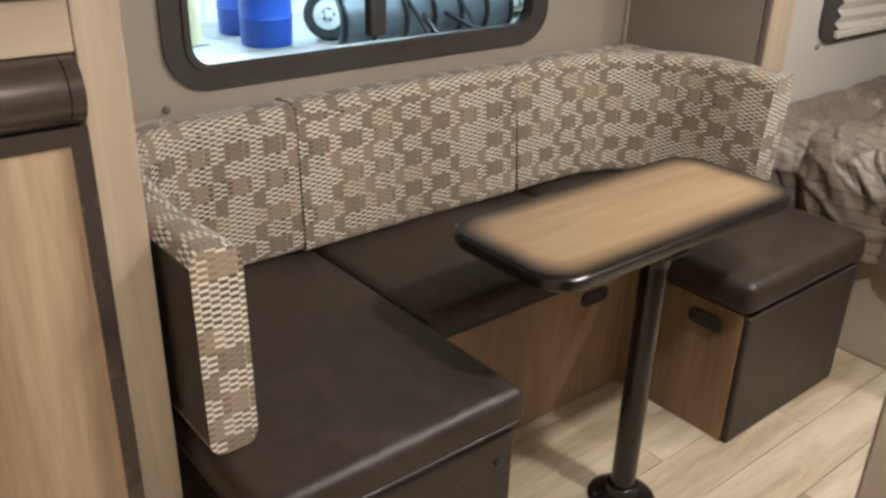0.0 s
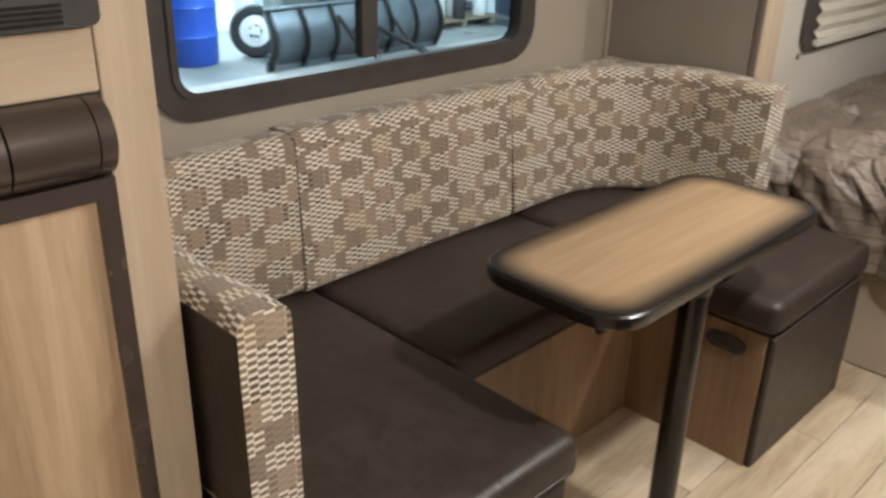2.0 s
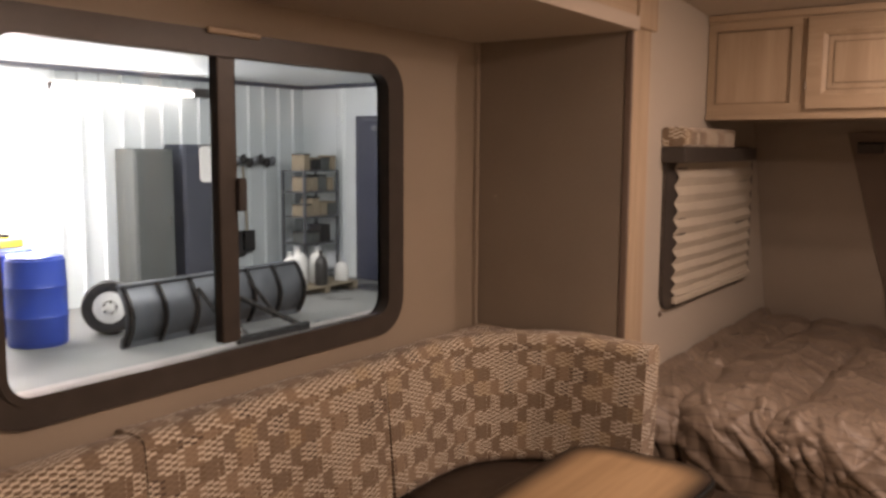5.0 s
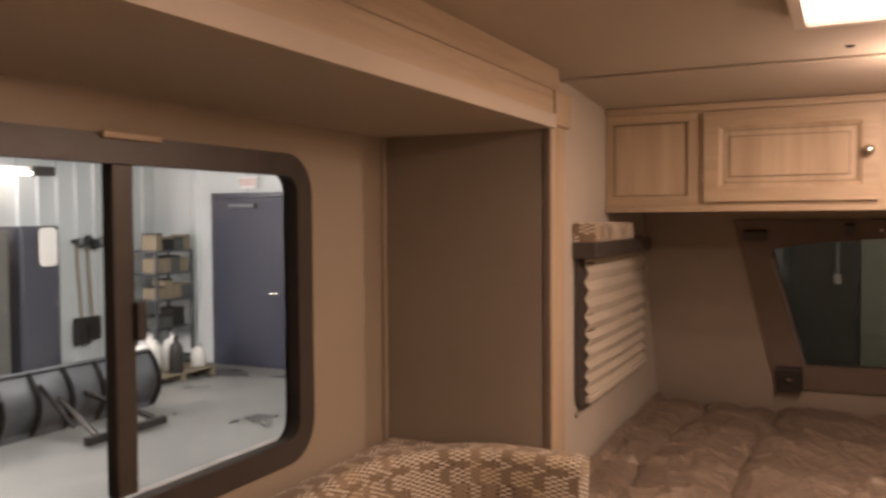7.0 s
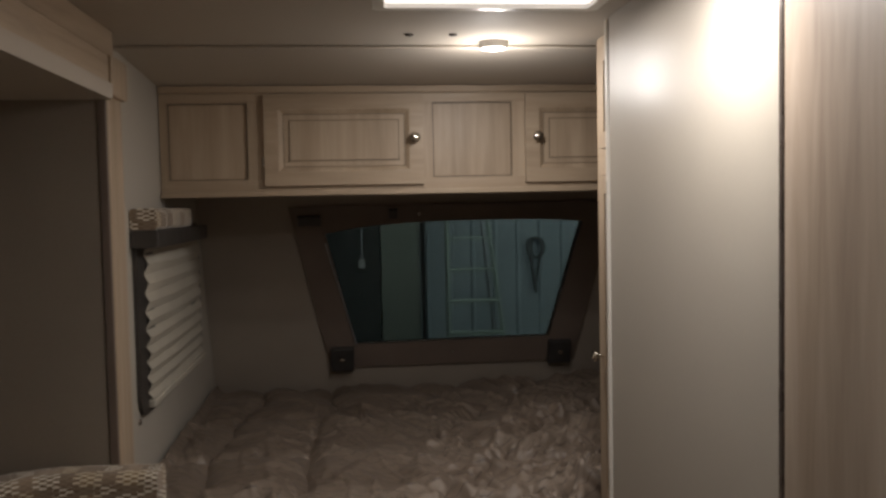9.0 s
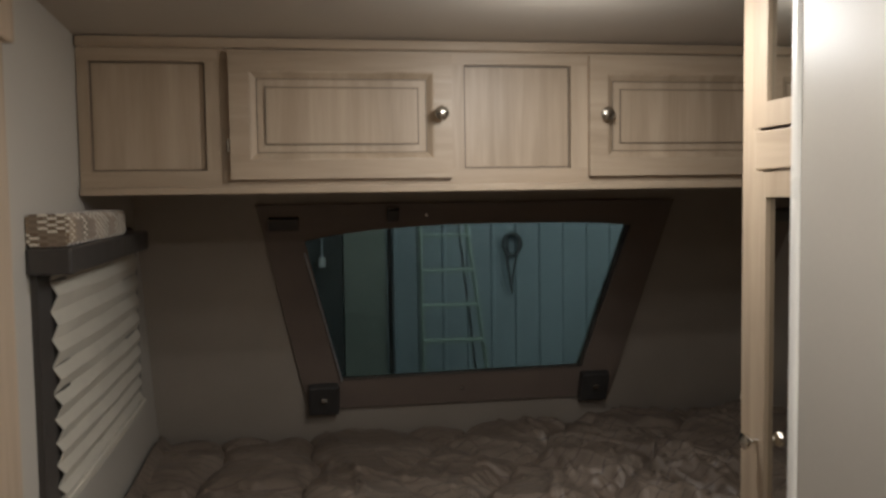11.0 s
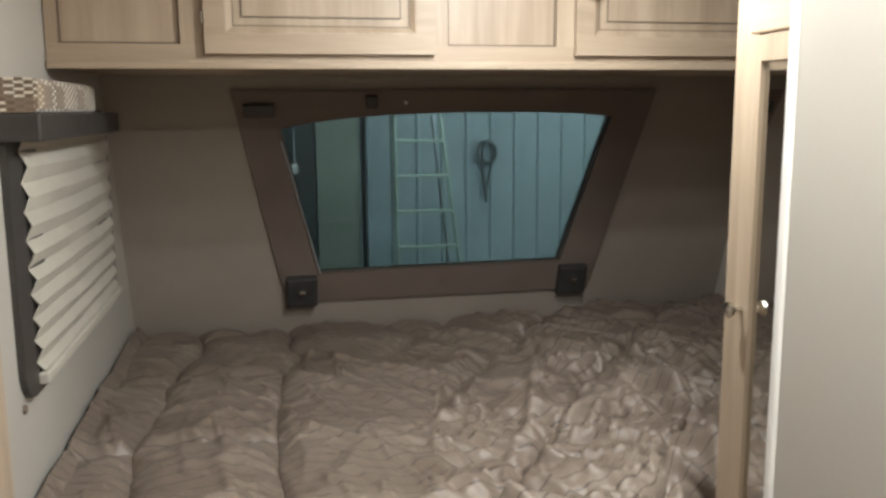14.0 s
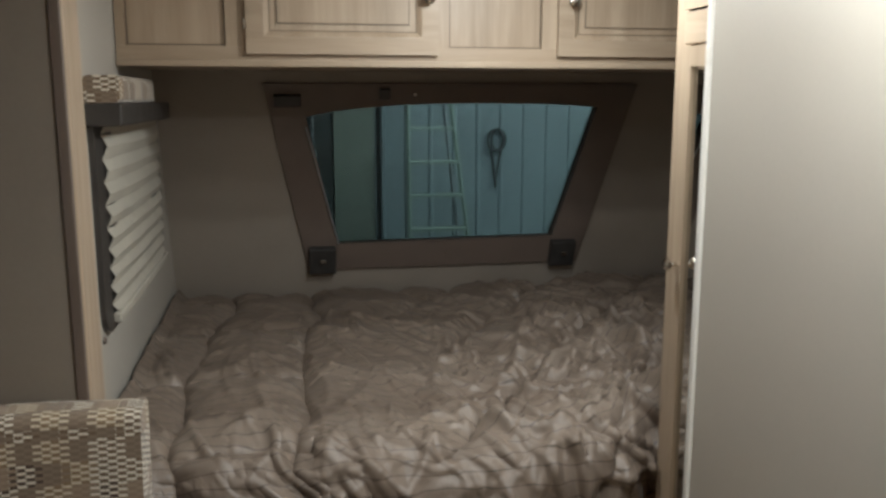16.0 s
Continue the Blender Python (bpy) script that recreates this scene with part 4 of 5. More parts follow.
def cloth_relief(s, y, drop):
    """Height of the quilted, rumpled cloth: s runs from the hem up and back over the bed."""
    loose = np.clip(1.2 - y, 0.42, 1.0)
    ws = s + 0.06 * smooth_noise(s * 2.2, y * 2.2, 1) + 0.025 * smooth_noise(s * 6, y * 6, 2)
    wy = y + 0.06 * smooth_noise(s * 2.2, y * 2.2, 3) + 0.025 * smooth_noise(s * 6, y * 6, 4)
    h = np.full_like(s, -0.070)
    # quilting: straight channels beside the wall, slanting ones over the rest
    slant = 1 / (1 + np.exp((y - 0.98) / 0.04))
    seam = np.full_like(s, 9.0)
    for k in (1.36, 1.06):
        seam = np.minimum(seam, np.abs(wy - k))
    seam = np.minimum(seam, np.where(y > 1.06, np.abs((ws - 0.16) % 0.52 - 0.26), 9.0))
    for ang, pitch, off in ((0.62, 0.36, 0.10), (-0.75, 0.44, 0.21)):
        d = np.abs((ws * math.sin(ang) + wy * math.cos(ang) + off) % pitch - pitch / 2)
        seam = np.minimum(seam, d + (1 - slant) * 9)
    h += 0.046 * (1 - np.exp(-(seam / 0.032) ** 0.9)) - 0.020
    # puckers gathered along the stitching
    pucker = smooth_noise(ws * 30 + wy * 9, wy * 24 - ws * 8, 5)
    h += 0.010 * np.exp(-seam / 0.06) * pucker * (0.3 + 0.7 * loose)
    calm = np.clip(1.2 - (s - drop) * 0.5, 0.5, 1.1)
    # a net of creases, coarse and fine, drawn out towards the front
    for f, g, turn, w, up, seed in ((2.8, 7.0, 0.65, 0.15, 0.055, 30), (5.5, 13.0, 0.35, 0.20, 0.042, 31), (10.0, 17.0, 0.85, 0.26, 0.022, 32)):
        n = smooth_noise((ws * math.cos(turn) + wy * math.sin(turn)) * f, (wy * math.cos(turn) - ws * math.sin(turn)) * g, seed)
        patch = np.clip(0.75 + 0.8 * smooth_noise(s * 3.1, y * 3.1, seed + 9), 0.15, 1.25)
        h += loose * patch * calm * up * np.exp(-np.sqrt(n * n + 0.0009) / (0.85 * w))
    # loose folds, steep on one side
    rnd = np.random.RandomState(11)
    ds, dy = s[1, 0] - s[0, 0], y[0, 1] - y[0, 0]
    for k in range(420):
        large = k < 90
        y0 = 1.45 - 2.1 * rnd.uniform() ** 0.75
        s0 = rnd.uniform(drop - 0.04, drop + 1.3)
        near = math.exp(-max(0.0, s0 - drop) / 1.1)
        a = rnd.choice([0.55, 0.75, -0.5, 0.15]) + rnd.normal(0, 0.35)
        ln_ = rnd.uniform(0.08, 0.24) if large else rnd.uniform(0.03, 0.09)
        w = rnd.uniform(0.011, 0.020) if large else rnd.uniform(0.007, 0.011)
        hgt = (rnd.uniform(0.020, 0.048) if large else rnd.uniform(0.010, 0.022)) * (0.3 + 0.7 * min(1.0, max(0.15, 1.2 - y0))) * (0.4 + 0.6 * near)
        curl = rnd.uniform(-1.6, 1.6)
        R = 1.35 * ln_ + 3 * w
        i0, i1 = max(0, int((s0 - R) / ds)), int((s0 + R) / ds) + 2
        j0, j1 = max(0, int((y0 - R - y[0, 0]) / dy)), max(0, int((y0 + R - y[0, 0]) / dy) + 2)
        S, Y = s[i0:i1, j0:j1] - s0, y[i0:i1, j0:j1] - y0
        t = S * math.cos(a) + Y * math.sin(a)
        n = Y * math.cos(a) - S * math.sin(a) + curl * t * t
        prof = np.exp(-np.where(n > 0, n / (0.75 * w), -n / (2.0 * w)))
        h[i0:i1, j0:j1] += hgt * prof * np.exp(-(t / ln_) ** 4)
    # gathers over the front edge
    front = np.exp(-((s - drop + 0.03) / 0.15) ** 2)
    wander = 0.6 * smooth_noise(s * 4, y * 4, 8)
    g = 0.010 * np.abs(smooth_noise(wy * 22 + wander, s * 3.0, 9)) + 0.010 * np.abs(smooth_noise(wy * 41 + wander, s * 5.0, 14))
    h += front * g * np.clip(0.65 + 0.9 * smooth_noise(s * 5, y * 4.2, 15), 0.1, 1.3)
    hem = np.exp(-((s - 0.05) / 0.12) ** 2)
    h += hem * 0.014 * smooth_noise(wy * 8, s * 1.5, 10)
    h += 0.016 * smooth_noise(s * 1.7, y * 1.7, 12) + 0.004 * front
    return h


def comforter():
    c = thing("comforter", "rumpled taupe satin comforter with thin dark stripes on the bed", "comforter")
    ny, ns = 520, 480
    y0, y1 = RW + 0.012, LW - 0.012
    drop, rad, top = 0.21, 0.16, 0.735
    turn = rad * math.pi / 2
    length = drop + turn + 1.55
    s, y = np.meshgrid(np.linspace(0, length, ns + 1), np.linspace(y0, y1, ny + 1), indexing="ij")
    t = np.clip((y - 0.14) / 0.24, 0, 1)
    xf = 2.775 - 0.185 * t * t * (3 - 2 * t)
    a = np.clip((s - drop) / rad, 0, math.pi / 2)
    x = xf + rad * (1 - np.cos(a)) + np.maximum(0, s - drop - turn) * (4.33 - xf - rad) / 1.55
    z = top - rad - np.maximum(0, drop - s) + rad * np.sin(a)
    d = cloth_relief(s, y, drop) * np.minimum(1, np.minimum((y1 - y) / 0.05, (y - y0) / 0.05) + 0.3)
    z = z + np.sin(a) * d + 0.02 * np.clip(x - 3.4, 0, 1) - 0.03 * np.abs(np.sin(y * 7.5 + 0.8)) * np.clip(1 - s / drop, 0, 1)
    x = x - np.cos(a) * d
    pts = np.stack([x, y, z], -1).reshape(-1, 3)
    idx = np.arange((ns + 1) * (ny + 1)).reshape(ns + 1, ny + 1)
    quads = np.stack([idx[:-1, :-1], idx[1:, :-1], idx[1:, 1:], idx[:-1, 1:]], -1).reshape(-1, 4)
    me = bpy.data.meshes.new("quilted_cover")
    me.from_pydata(pts.tolist(), [], quads.tolist())
    uv = me.uv_layers.new(name="UVMap")
    flat = np.stack([s, y], -1).reshape(-1, 2)[quads.reshape(-1)]
    uv.data.foreach_set("uv", flat.astype(np.float32).reshape(-1))
    me.polygons.foreach_set("use_smooth", [True] * len(me.polygons))
    me.materials.append(SATIN)
    cover = new("quilted_cover", me)
    cover.parent = c
    thick = cover.modifiers.new("thickness", "SOLIDIFY")
    thick.thickness, thick.offset = 0.008, 1.0
    hem_line = [Vector(p) for p in pts[:ny + 1:3]]
    bm = bmesh.new()
    for A, B in zip(hem_line, hem_line[1:]):
        tube(A, B, 0.006, None, 6, bm)
    part("hem_piping", bm, SATIN, c, "narrow piped hem", True)


bed()

# ---- workshop outside the trailer ----
GZ = -0.50
WA, WB, SHOP_TOP = 10.2, 9.9, 2.44


def ribbed_wall(name, p0, p1, z0, z1, inward, material, label, pitch=0.30):
    """A sheet-metal wall with upright ribs."""
    w = thing(name, label, "wall", "", "structure")
    p0, p1, inward = Vector(p0), Vector(p1), Vector(inward)
    t = (p1 - p0).normalized()
    n = int((p1 - p0).length / pitch)
    bm = bmesh.new()
    prof = []
    for k in range(n):
        for f, d in ((0.0, 0.0), (0.80, 0.0), (0.85, 0.035), (0.95, 0.035)):
            prof.append(p0 + t * (k + f) * pitch + inward * d)
    prof.append(p1.copy())
    lo = [bm.verts.new((p.x, p.y, z0)) for p in prof]
    hi = [bm.verts.new((p.x, p.y, z1)) for p in prof]
    for i in range(len(prof) - 1):
        bm.faces.new((lo[i], lo[i + 1], hi[i + 1], hi[i]))
    bm.normal_update()
    bmesh.ops.solidify(bm, geom=bm.faces[:], thickness=0.01)
    part("sheet", bm, material, w)
    return w


structure("ground", box(-8.0, WB + 0.5, -8.0, WA + 0.5, GZ - 0.2, GZ), CONCRETE, "stained grey concrete workshop floor with wet patches", "ground")
ribbed_wall("wall_shop_back", (-8.0, WA), (WB, WA), GZ, SHOP_TOP, (0, -1), SHOP_WALL, "pale ribbed sheet-metal workshop wall")
ribbed_wall("wall_shop_side", (WB, WA), (WB, 4.5), GZ, SHOP_TOP, (-1, 0), SHOP_WALL, "pale ribbed sheet-metal workshop side wall", 0.9)
ribbed_wall("wall_shop_front", (WB, 4.5), (WB, -8.0), GZ, SHOP_TOP, (-1, 0), BLUE_WALL, "blue-grey ribbed sheet-metal wall ahead of the trailer", 0.26)
structure("wall_shop_rear", box(-8.1, -8.0, -8.0, WA, GZ, SHOP_TOP), SHOP_WALL, "plain workshop rear wall", "wall")
structure("wall_shop_far", box(-8.0, WB, -8.1, -8.0, GZ, SHOP_TOP), SHOP_WALL, "plain workshop far wall", "wall")
structure("ceiling_shop", box(-8.1, WB + 0.1, -8.1, WA + 0.1, SHOP_TOP, SHOP_TOP + 0.1), SHOP_WALL, "pale workshop ceiling", "ceiling")


def barrel(x, y):
    b = thing("barrel", "tall blue plastic drum on the workshop floor", "barrel", "blue barrels")
    part("drum", lathe(((0.27, 0.0), (0.285, 0.03), (0.285, 0.28), (0.295, 0.30), (0.285, 0.32), (0.285, 0.58), (0.295, 0.60), (0.285, 0.62), (0.28, 0.86), (0.25, 0.89)), (x, y, GZ), (0, 0, 1), 28), BLUE, b, "", True)
    part("lid", lathe(((0.26, 0.0), (0.26, 0.02), (0.20, 0.03)), (x, y, GZ + 0.88), (0, 0, 1), 28), BLUE, b, "", True)
    return b


barrel(4.62, 8.72)
barrel(4.70, 9.45)
# Post stands in for an unidentified bright, whitish-yellow upright thing.
bk = thing("tapered_post", "pale yellow tapered post standing in for a bright upright thing in the workshop", "bollard")
part("post", lathe(((0.13, 0), (0.10, 0.45), (0.09, 1.15), (0.07, 1.21), (0.03, 1.24)), (3.90, 9.1, GZ)), PALE_YELLOW, bk, "", True)
part("foot_plate", box(3.75, 4.05, 8.95, 9.25, GZ, GZ + 0.012, 0.003), STEEL, bk)


def tyre(x, y):
    w = thing("spare_wheel", "black tyre with a white steel rim leaning upright", "wheel")
    ax = Vector((-0.55, -0.83, 0.08)).normalized()
    c = Vector((x, y, GZ + 0.29))
    k_ = 0.86
    prof = [(0.2, -0.09), (0.26, -0.11), (0.31, -0.10), (0.33, -0.05), (0.33, 0.05), (0.31, 0.10), (0.26, 0.11), (0.2, 0.09)]
    part("tyre", lathe([(r * k_, h) for r, h in prof], c, ax, 32), RUBBER, w, "black rubber tyre", True)
    rim = part("rim", lathe(((0.171, 0.085), (0.163, 0.10), (0.13, 0.10), (0.104, 0.115), (0.08, 0.118), (0.07, 0.10), (0.045, 0.10), (0.04, 0.14), (0.01, 0.145)), c, ax, 28), WHITE, w, "white steel rim", True)
    side = ax.orthogonal().normalized()
    for k in range(5):
        off = Matrix.Rotation(2 * math.pi * k / 5, 3, ax) @ side * 0.062
        part("wheel_nut", tube(c + off + ax * 0.098, c + off + ax * 0.122, 0.012, None, 6), DARK_METAL, rim)
    return w


tyre(5.32, 8.55)


def plow():
    p = thing("snow_plow", "curved black steel snow plow blade with ribs on the floor", "snow plow")
    x0, x1, y = 4.95, 7.35, 7.75
    bm = bmesh.new()
    rows = []
    for k in range(11):
        t = k / 10
        a = radians(-50 + 105 * t)
        yy, zz = y + 0.30 - 0.34 * math.cos(a), GZ + 0.02 + 0.60 * t
        rows.append([bm.verts.new((x, yy, zz)) for x in (x0, x1)])
    for A, B in zip(rows, rows[1:]):
        bm.faces.new((A[0], A[1], B[1], B[0]))
    bm.normal_update()
    bmesh.ops.solidify(bm, geom=bm.faces[:], thickness=0.012)
    part("blade", bm, STEEL, p, "", True)
    for i in range(7):
        x = x0 + 0.03 + (x1 - x0 - 0.06) * i / 6
        bm = bmesh.new()
        a_, b_ = [], []
        for k in range(11):
            t = k / 10
            a = radians(-50 + 105 * t)
            yy, zz = y + 0.30 - 0.34 * math.cos(a), GZ + 0.02 + 0.60 * t
            a_.append((yy - 0.015, zz)), b_.append((yy - 0.075, zz))
        pts = a_ + b_[::-1]
        part("rib", prism(pts, lambda a, b, d: (x + d, a, b), 0.025, bm), DARK_METAL, p)
    part("top_bar", tube((x0, y + 0.09, GZ + 0.62), (x1, y + 0.09, GZ + 0.62), 0.025, None, 10), STEEL, p, "", True)
    part("cutting_edge", box(x0, x1, y + 0.05, y + 0.075, GZ, GZ + 0.12, 0.004), STEEL, p)
    for x in (6.05, 6.35):
        part("push_arm", tube((x, y - 0.0, GZ + 0.35), (6.2 + (x - 6.2) * 2.4, y - 0.75, GZ + 0.10), 0.03, None, 10), DARK_METAL, p, "", True)
    part("hitch_frame", box(5.7, 6.7, y - 0.80, y - 0.74, GZ + 0.03, GZ + 0.11, 0.01), RUBBER, p)
    for x in (5.85, 6.55):
        part("spring", tube((x, y + 0.0, GZ + 0.5), (x, y - 0.45, GZ + 0.14), 0.022, None, 8), DARK_METAL, p, "", True)
    return p


plow()


def floodlight():
    f = thing("work_light", "work light on a yellow base atop the barrel, with a wide globe for its glare", "work light")
    x, y, z = 4.70, 9.45, GZ + 0.911
    part("base", box(x - 0.15, x + 0.15, y - 0.11, y + 0.11, z, z + 0.10, 0.02), YELLOW, f, "yellow plastic base")
    part("neck", lathe(((0.05, 0), (0.05, 0.05), (0.03, 0.08)), (x, y, z + 0.101)), DARK_METAL, f)
    # Glowing globe is made wide to stand in for the floodlight's glare.
    part("balloon", lathe([(max(0.01, 0.42 * math.sin(math.pi * k / 14)), -0.42 * math.cos(math.pi * k / 14)) for k in range(15)], (x, y, z + 0.60), (0, 0, 1), 28), GLOW_COOL, f, "glowing white globe standing in for the lamp's glare", True)
    return f


floodlight()

tf = thing("tube_fixture", "long fluorescent tube fixture on the workshop wall", "wall lamp")
part("housing", box(5.6, 7.70, WA - 0.12, WA - 0.036, 2.20, 2.27, 0.01), WHITE, tf)
part("tube", tube((5.65, WA - 0.15, 2.18), (7.66, WA - 0.15, 2.18), 0.02, None, 12), GLOW_TUBE, tf, "glowing fluorescent tube", True)
part("ballast_box", box(7.71, 8.02, WA - 0.16, WA - 0.036, 2.16, 2.28, 0.01), BLACK, tf, "dark ballast box")
for x in (5.63, 7.68):
    part("tube_holder", box(x - 0.015, x + 0.015, WA - 0.175, WA - 0.119, 2.15, 2.23, 0.004), BLACK, tf)
for name, b_ in (("girt_back", (-8.0, WB - 0.04, WA - 0.10, WA - 0.036)), ("girt_side", (WB - 0.10, WB - 0.036, 4.5, WA - 0.11))):
    structure(name, box(*b_, SHOP_TOP - 0.06, SHOP_TOP - 0.002, 0.004), LOCKER, "dark steel beam along the top of the workshop wall", "beam")


def locker(x, y, w, h, material, label):
    l = thing("locker", label, "locker", "tall lockers")
    part("body", box(x, x + w, y - 0.40, y, GZ, GZ + h, 0.012), material, l)
    part("door", box(x + 0.02, x + w - 0.02, y - 0.422, y - 0.401, GZ + 0.08, GZ + h - 0.03, 0.006), material, l)
    part("handle", box(x + w - 0.10, x + w - 0.08, y - 0.45, y - 0.421, GZ + h * 0.5, GZ + h * 0.5 + 0.12, 0.004), CHROME, l)
    return l


locker(7.24, WA - 0.05, 0.56, 2.02, LOCKER, "tall blue-grey steel locker against the workshop wall")
locker(6.50, WA - 0.05, 0.58, 1.96, DRAPE, "tall grey-green steel locker against the workshop wall")


# White panel and its hanger are added to draw the locker's bright reflection.
wb = thing("locker_glare", "white panel standing in for a bright reflection on the locker front", "plastic sheet")
part("sheet", prism(rrect(7.46, 7.72, 1.02, 1.50, 0.07), lambda a, b, d: (a, WA - 0.505 - d, b), 0.012), WHITE, wb)
part("hanger", box(7.52, 7.66, WA - 0.525, WA - 0.42, 1.505, 1.522, 0.004), BLACK, wb)


def tool(x, z, length, blade):
    t = thing("hanging_tool", "long-handled tool hanging on the workshop wall", "tool", "hanging tools")
    part("handle", tube((x, WA - 0.07, z), (x + 0.06, WA - 0.07, z - length), 0.018, None, 8), CARDBOARD, t, "wooden handle")
    part("head", box(x - 0.08, x + 0.20, WA - 0.10, WA - 0.05, z - length - blade, z - length + 0.02, 0.03), RUBBER, t, "dark blade")
    part("hook", tube((x, WA - 0.034, z + 0.01), (x, WA - 0.10, z + 0.01), 0.008, None, 6), CHROME, t)
    return t


tool(8.40, 1.25, 1.0, 0.35)
tool(8.58, 1.2, 0.95, 0.3)
rk = thing("wall_rack", "dark rack of small tools on the workshop wall", "tool rack")
part("rail", box(8.35, 9.2, WA - 0.075, WA - 0.037, 1.28, 1.33, 0.005), RUBBER, rk)
for k in range(7):
    x = 8.42 + k * 0.115
    part("hung_tool", lathe(((0.02, 0), (0.05, 0.03), (0.055, 0.08), (0.03, 0.14)), (x, WA - 0.115, 1.22 + 0.03 * math.sin(k * 2.1)), (0.1 * math.sin(k), -0.2, 1), 10), RUBBER if k % 3 else STEEL, rk, "", True)


def shelving():
    s = thing("shelf_unit", "open metal shelf unit crowded with boxes in the corner", "shelf")
    x0, x1, y0, y1 = 9.05, 9.75, 9.35, 9.8
    for x in (x0, x1):
        for y in (y0, y1):
            part("post", box(x - 0.02, x + 0.02, y - 0.02, y + 0.02, GZ, 1.15, 0.004), STEEL, s)
    for z in (GZ + 0.12, 0.05, 0.45, 0.82, 1.13):
        part("shelf", box(x0 - 0.02, x1 + 0.02, y0 - 0.02, y1 + 0.02, z, z + 0.025, 0.003), STEEL, s)
    return s


shelving()
rnd = random.Random(4)
for z in (0.077, 0.477, 0.847, 1.157):
    x = 9.06
    while x < 9.62:
        w, h = rnd.uniform(0.12, 0.24), rnd.uniform(0.14, 0.27)
        c = thing("storage_box", "small storage box on the shelf unit", "box", "boxes on the shelf")
        part("carton", box(x, min(x + w, 9.74), 9.36, 9.62, z, z + h, 0.008), rnd.choice([CARDBOARD, RUBBER, CARDBOARD, DRAPE]), c)
        part("lid", box(x - 0.004, min(x + w, 9.74) + 0.004, 9.356, 9.624, z + h, z + h + 0.02, 0.005), rnd.choice([CARDBOARD, RUBBER]), c)
        x += w + 0.02
pl = thing("pallet", "low wooden pallet on the workshop floor", "pallet")
for k in range(5):
    part("slat", box(8.0, 9.25, 8.50 + k * 0.115, 8.59 + k * 0.115, GZ + 0.08, GZ + 0.10, 0.004), CARDBOARD, pl)
for k in range(3):
    part("runner", box(8.02 + k * 0.57, 8.10 + k * 0.57, 8.50, 9.05, GZ, GZ + 0.08, 0.004), CARDBOARD, pl)


def jug(x, y, h, r, material):
    j = thing("jug", "plastic fluid jug standing on the pallet", "jug", "fluid jugs")
    part("body", lathe(((r * 0.92, 0), (r, 0.02), (r, h * 0.68), (r * 0.75, h * 0.84), (r * 0.32, h * 0.9), (r * 0.32, h)), (x, y, GZ + 0.10), (0, 0, 1), 18), material, j, "", True)
    part("cap", lathe(((r * 0.36, 0), (r * 0.36, 0.04), (r * 0.2, 0.045)), (x, y, GZ + 0.10 + h), (0, 0, 1), 14), ALU if material is WHITE else BLACK, j, "screw cap")
    part("handle", tube((x + r * 0.6, y - r * 0.6, GZ + 0.10 + h * 0.55), (x + r * 0.3, y - r * 0.3, GZ + 0.10 + h * 0.9), 0.018, None, 8), material, j)
    return j


for x, y, h, r, m in ((8.12, 8.70, 0.46, 0.13, WHITE), (8.40, 8.85, 0.50, 0.14, WHITE), (8.62, 8.62, 0.44, 0.09, BLACK), (8.80, 8.85, 0.46, 0.13, WHITE), (9.12, 8.7, 0.28, 0.10, WHITE)):
    jug(x, y, h, r, m)


def shop_door():
    d_ = thing("door_1", "closed dark blue steel door with a pale frame", "door", "", "structure")
    x, y0, y1, z1 = WB - 0.04, 7.74, 8.98, 1.90
    part("leaf", box(x - 0.04, x, y0, y1, GZ + 0.01, z1, 0.006), DOOR_BLUE, d_)
    part("frame", ring([(y1 + 0.06, z1 + 0.06), (y0 - 0.06, z1 + 0.06), (y0 - 0.06, GZ), (y1 + 0.06, GZ)], [(y1 + 0.004, z1 + 0.004), (y0 - 0.004, z1 + 0.004), (y0 - 0.004, GZ + 0.005), (y1 + 0.004, GZ + 0.005)], lambda a, b, d: (x - 0.03 + d, a, b), 0.06), LOCKER, d_, "dark steel frame")
    part("lever_handle", tube((x - 0.09, y0 + 0.10, 0.55), (x - 0.09, y0 + 0.24, 0.55), 0.014, None, 8), CHROME, d_)
    part("door_closer", box(x - 0.10, x - 0.041, y1 - 0.75, y1 - 0.30, z1 - 0.16, z1 - 0.09, 0.01), STEEL, d_, "door closer")
    return d_


shop_door()
ex = thing("exit_sign", "small white sign reading EXIT in red letters", "sign")
part("plate", box(WB - 0.075, WB - 0.04, 8.22, 8.52, 2.02, 2.18, 0.006), WHITE, ex)
cu = bpy.data.curves.new("letters", "FONT")
cu.body, cu.size, cu.extrude, cu.align_x, cu.align_y = "EXIT", 0.14, 0.002, "CENTER", "CENTER"
tmp = bpy.data.objects.new("letters", cu)
me = bpy.data.meshes.new_from_object(tmp)
bpy.data.objects.remove(tmp)
me.materials.append(RED)
letters = new("letters", me)
letters.parent = ex
letters.matrix_basis = pose(WB - 0.078, 8.37, 2.10, 90, 0, -90)
letters["label"] = "red letters"
fe = thing("fire_extinguisher", "red fire extinguisher on the wall beside the door", "fire extinguisher")
part("cylinder", lathe(((0.07, 0), (0.085, 0.02), (0.085, 0.40), (0.05, 0.47), (0.03, 0.50)), (WB - 0.14, 7.40, 0.10), (0, 0, 1), 18), RED, fe, "", True)
part("valve", box(WB - 0.17, WB - 0.11, 7.36, 7.44, 0.60, 0.66, 0.01), BLACK, fe)
part("hose", tube((WB - 0.16, 7.46, 0.62), (WB - 0.16, 7.51, 0.2), 0.014, None, 8), BLACK, fe)
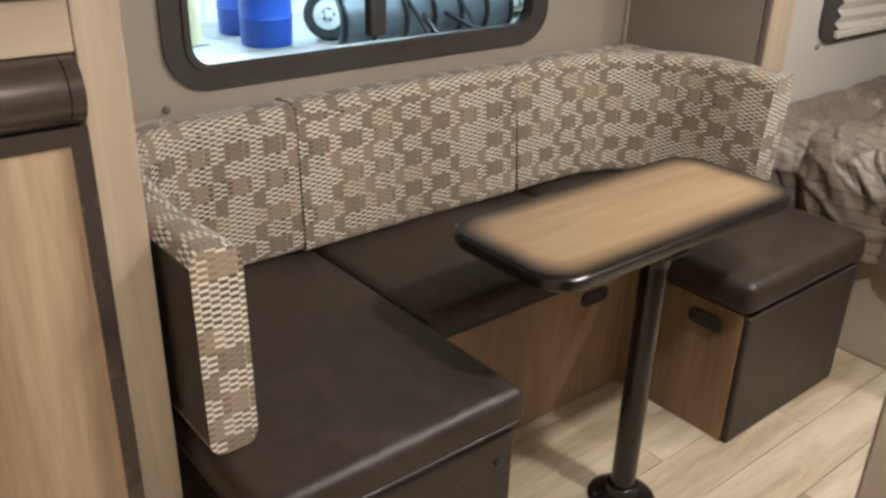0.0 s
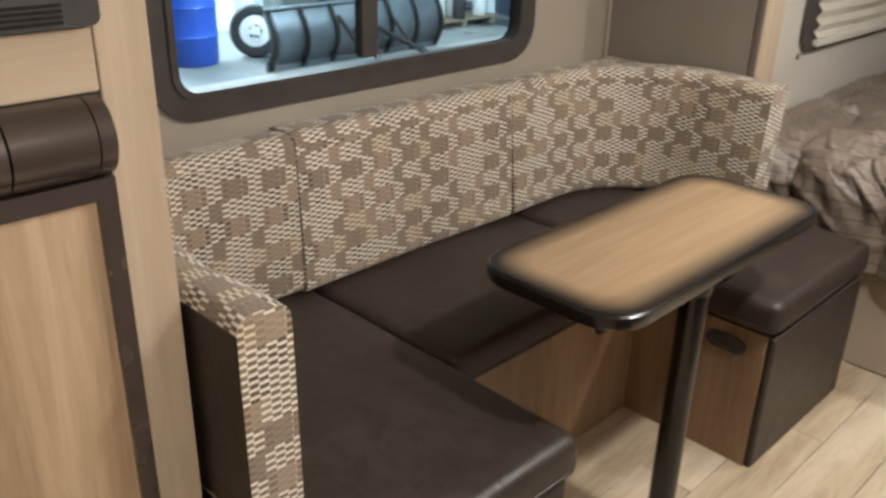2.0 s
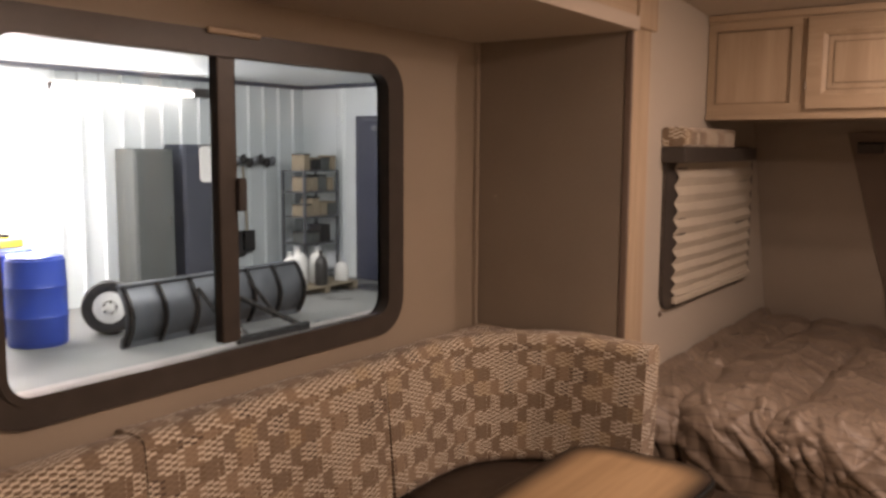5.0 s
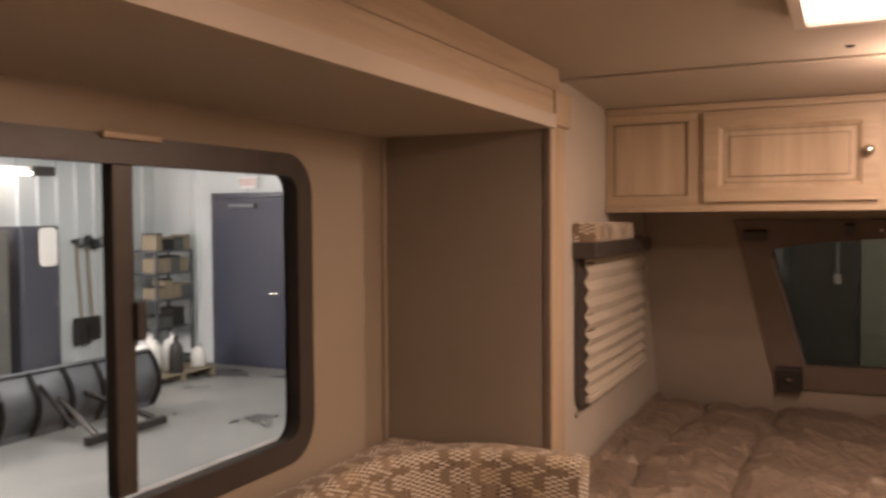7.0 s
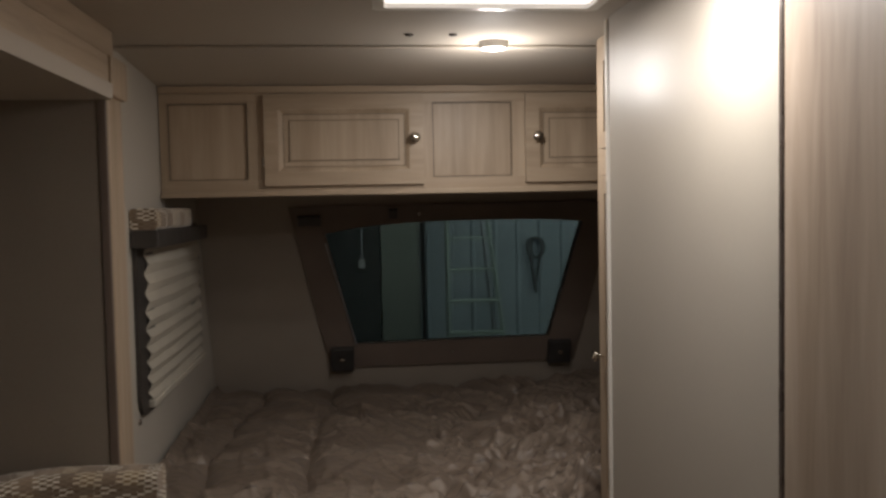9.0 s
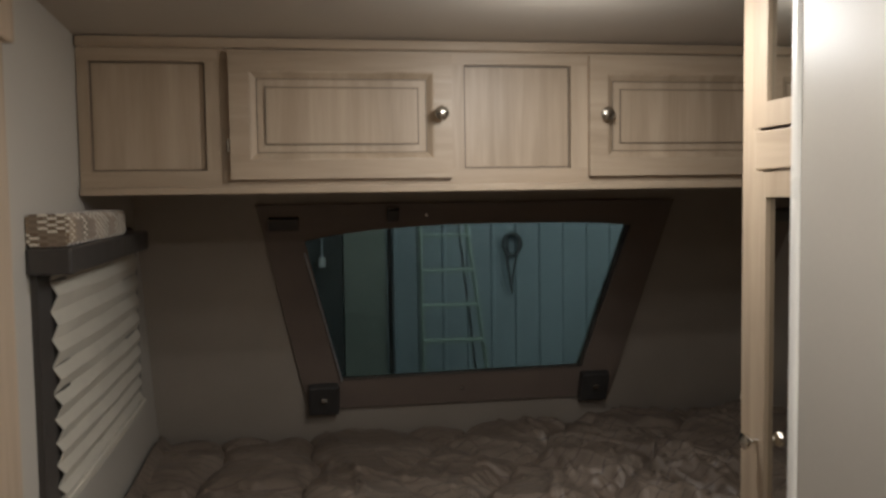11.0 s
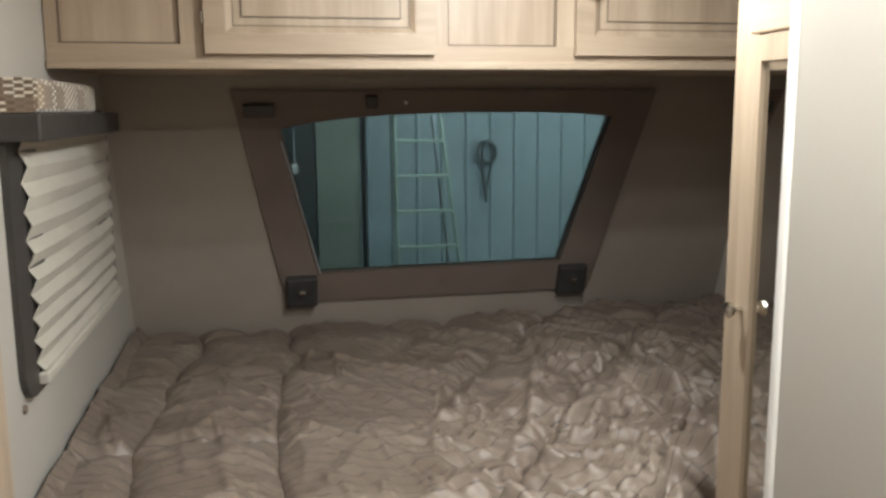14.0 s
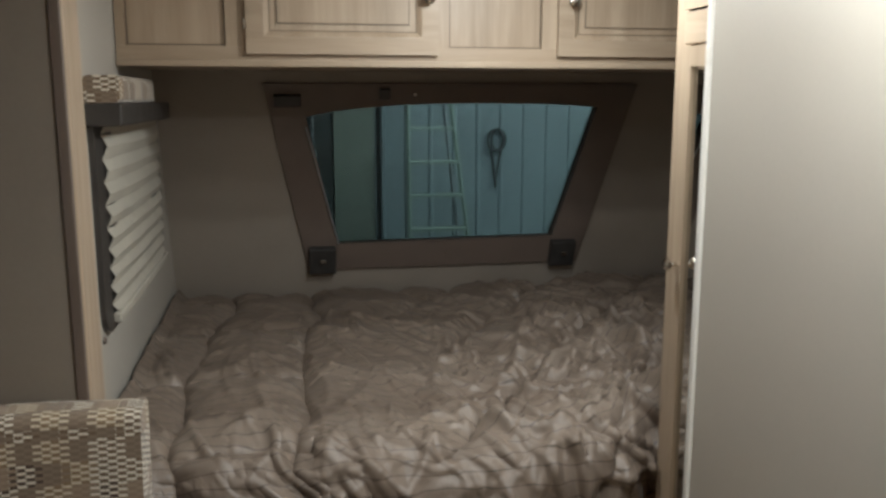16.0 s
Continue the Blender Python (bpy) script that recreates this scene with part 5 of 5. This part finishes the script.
part("bracket", box(WB - 0.055, WB - 0.036, 7.36, 7.44, 0.15, 0.55, 0.003), STEEL, fe)


def stepladder():
    l = thing("step_ladder", "pale fibreglass step ladder leaning folded against the wall", "ladder")
    zt = 1.95
    at = lambda ya, yb, z, dx: (8.22 + 0.30 * (z - GZ) / (zt - GZ) + dx, ya + (yb - ya) * (z - GZ) / (zt - GZ), z)
    for ya, yb in ((0.045, 0.030), (-0.575, -0.305)):
        bm = bmesh.new()
        for dx in (-0.03, 0.03):
            tube(at(ya, yb, GZ, dx), at(ya, yb, zt, dx), 0.014, None, 6, bm)
        part("rail", bm, FIBRE, l)
        part("rear_leg", tube(at(ya * 0.85, yb * 0.85, GZ, 0.17), at(ya * 0.9, yb * 0.9, zt, 0.10), 0.016, None, 8), ALU, l)
    for k in range(7):
        z = 1.245 - 0.30 * (k - 1)
        xm, yl, _ = at(0.045, 0.030, z, 0)
        part("step", box(xm - 0.045, xm + 0.045, at(-0.575, -0.305, z, 0)[1], yl, z - 0.022, z + 0.006, 0.004), FIBRE, l)
    part("top_cap", box(8.45, 8.66, -0.34, 0.06, zt, zt + 0.05, 0.012), RED, l)
    return l


stepladder()
hk = thing("hanging_hose", "looped grey hose hanging on the blue-grey wall", "hose")
bm = bmesh.new()
for k in range(24):
    a0, a1 = 2 * math.pi * k / 24, 2 * math.pi * (k + 1) / 24
    for w, dx, cy in ((0.085, 0.09, -1.11), (0.065, 0.065, -1.14), (0.10, 0.075, -1.13)):
        tube((WB - dx, cy + w * math.cos(a0), 1.06 + 0.115 * math.sin(a0)), (WB - dx, cy + w * math.cos(a1), 1.06 + 0.115 * math.sin(a1)), 0.014, None, 6, bm)
part("coil", bm, HOSE, hk, "", True)
part("tail", tube((WB - 0.085, -1.06, 0.99), (WB - 0.085, -1.12, 0.55), 0.018, None, 8), HOSE, hk)
part("tail", tube((WB - 0.07, -1.18, 0.97), (WB - 0.07, -1.11, 0.60), 0.014, None, 8), HOSE, hk)
part("hook", tube((WB - 0.02, -1.12, 1.17), (WB - 0.14, -1.12, 1.17), 0.01, None, 6), CHROME, hk)
# The darker board is added where the wall's left part lies in shadow.
for y0, y1, m, text in ((0.20, 0.63, GREEN_BOARD, "pale green board standing against the workshop wall"), (0.645, 1.30, DRAPE, "dark grey-green board standing in for the shaded part of the workshop wall")):
    sd = thing("wall_panel_board", text, "board")
    part("sheet", box(WB - 0.09, WB - 0.045, y0, y1, GZ, 2.0, 0.006), m, sd)
    for z in (0.35, 1.55):
        part("batten", box(WB - 0.105, WB - 0.0905, y0 + 0.01, y1 - 0.01, z, z + 0.05, 0.003), m, sd)
sb = thing("switch_box", "small pale switch box with conduit on the workshop wall", "switch box")
part("box", box(WB - 0.16, WB - 0.106, 0.81, 0.88, 0.88, 0.98, 0.008), WHITE, sb)
part("conduit", tube((WB - 0.12, 0.845, 0.981), (WB - 0.12, 0.845, 2.0), 0.010, None, 8), ALU, sb)
pp = thing("leaning_pipe", "dark steel pipe standing beside the green board", "pipe")
part("pipe", tube((WB - 0.13, 0.165, GZ), (WB - 0.10, 0.165, 1.95), 0.022, None, 10), RUBBER, pp, "", True)
part("flange", lathe(((0.045, 0), (0.045, 0.012), (0.025, 0.03)), (WB - 0.13, 0.165, GZ), (0, 0, 1), 14), STEEL, pp)

# ---- floor planks ----
PW, PL, N = 0.152, 1.22, 0
shared = {}
for r in range(15):
    y0 = RW + r * PW
    if y0 > 1.50:
        break
    x = FLOOR_BACK - (r * 0.47) % PL
    while x < 2.72:
        a, b = max(x, FLOOR_BACK), min(x + PL, 2.714)
        if b - a > 0.05:
            key = round(b - a, 3)
            if key not in shared:
                bm = box(0, b - a - 0.002, 0, PW - 0.002, -0.008, 0.0, 0.0012, 1)
                me = bpy.data.meshes.new("plank")
                bm.to_mesh(me)
                bm.free()
                me.materials.append(PLANK)
                shared[key] = me
            ob = new("plank", shared[key])
            ob.parent = floor
            ob.location = (a + 0.001, y0 + 0.001, 0.0)
        x += PL
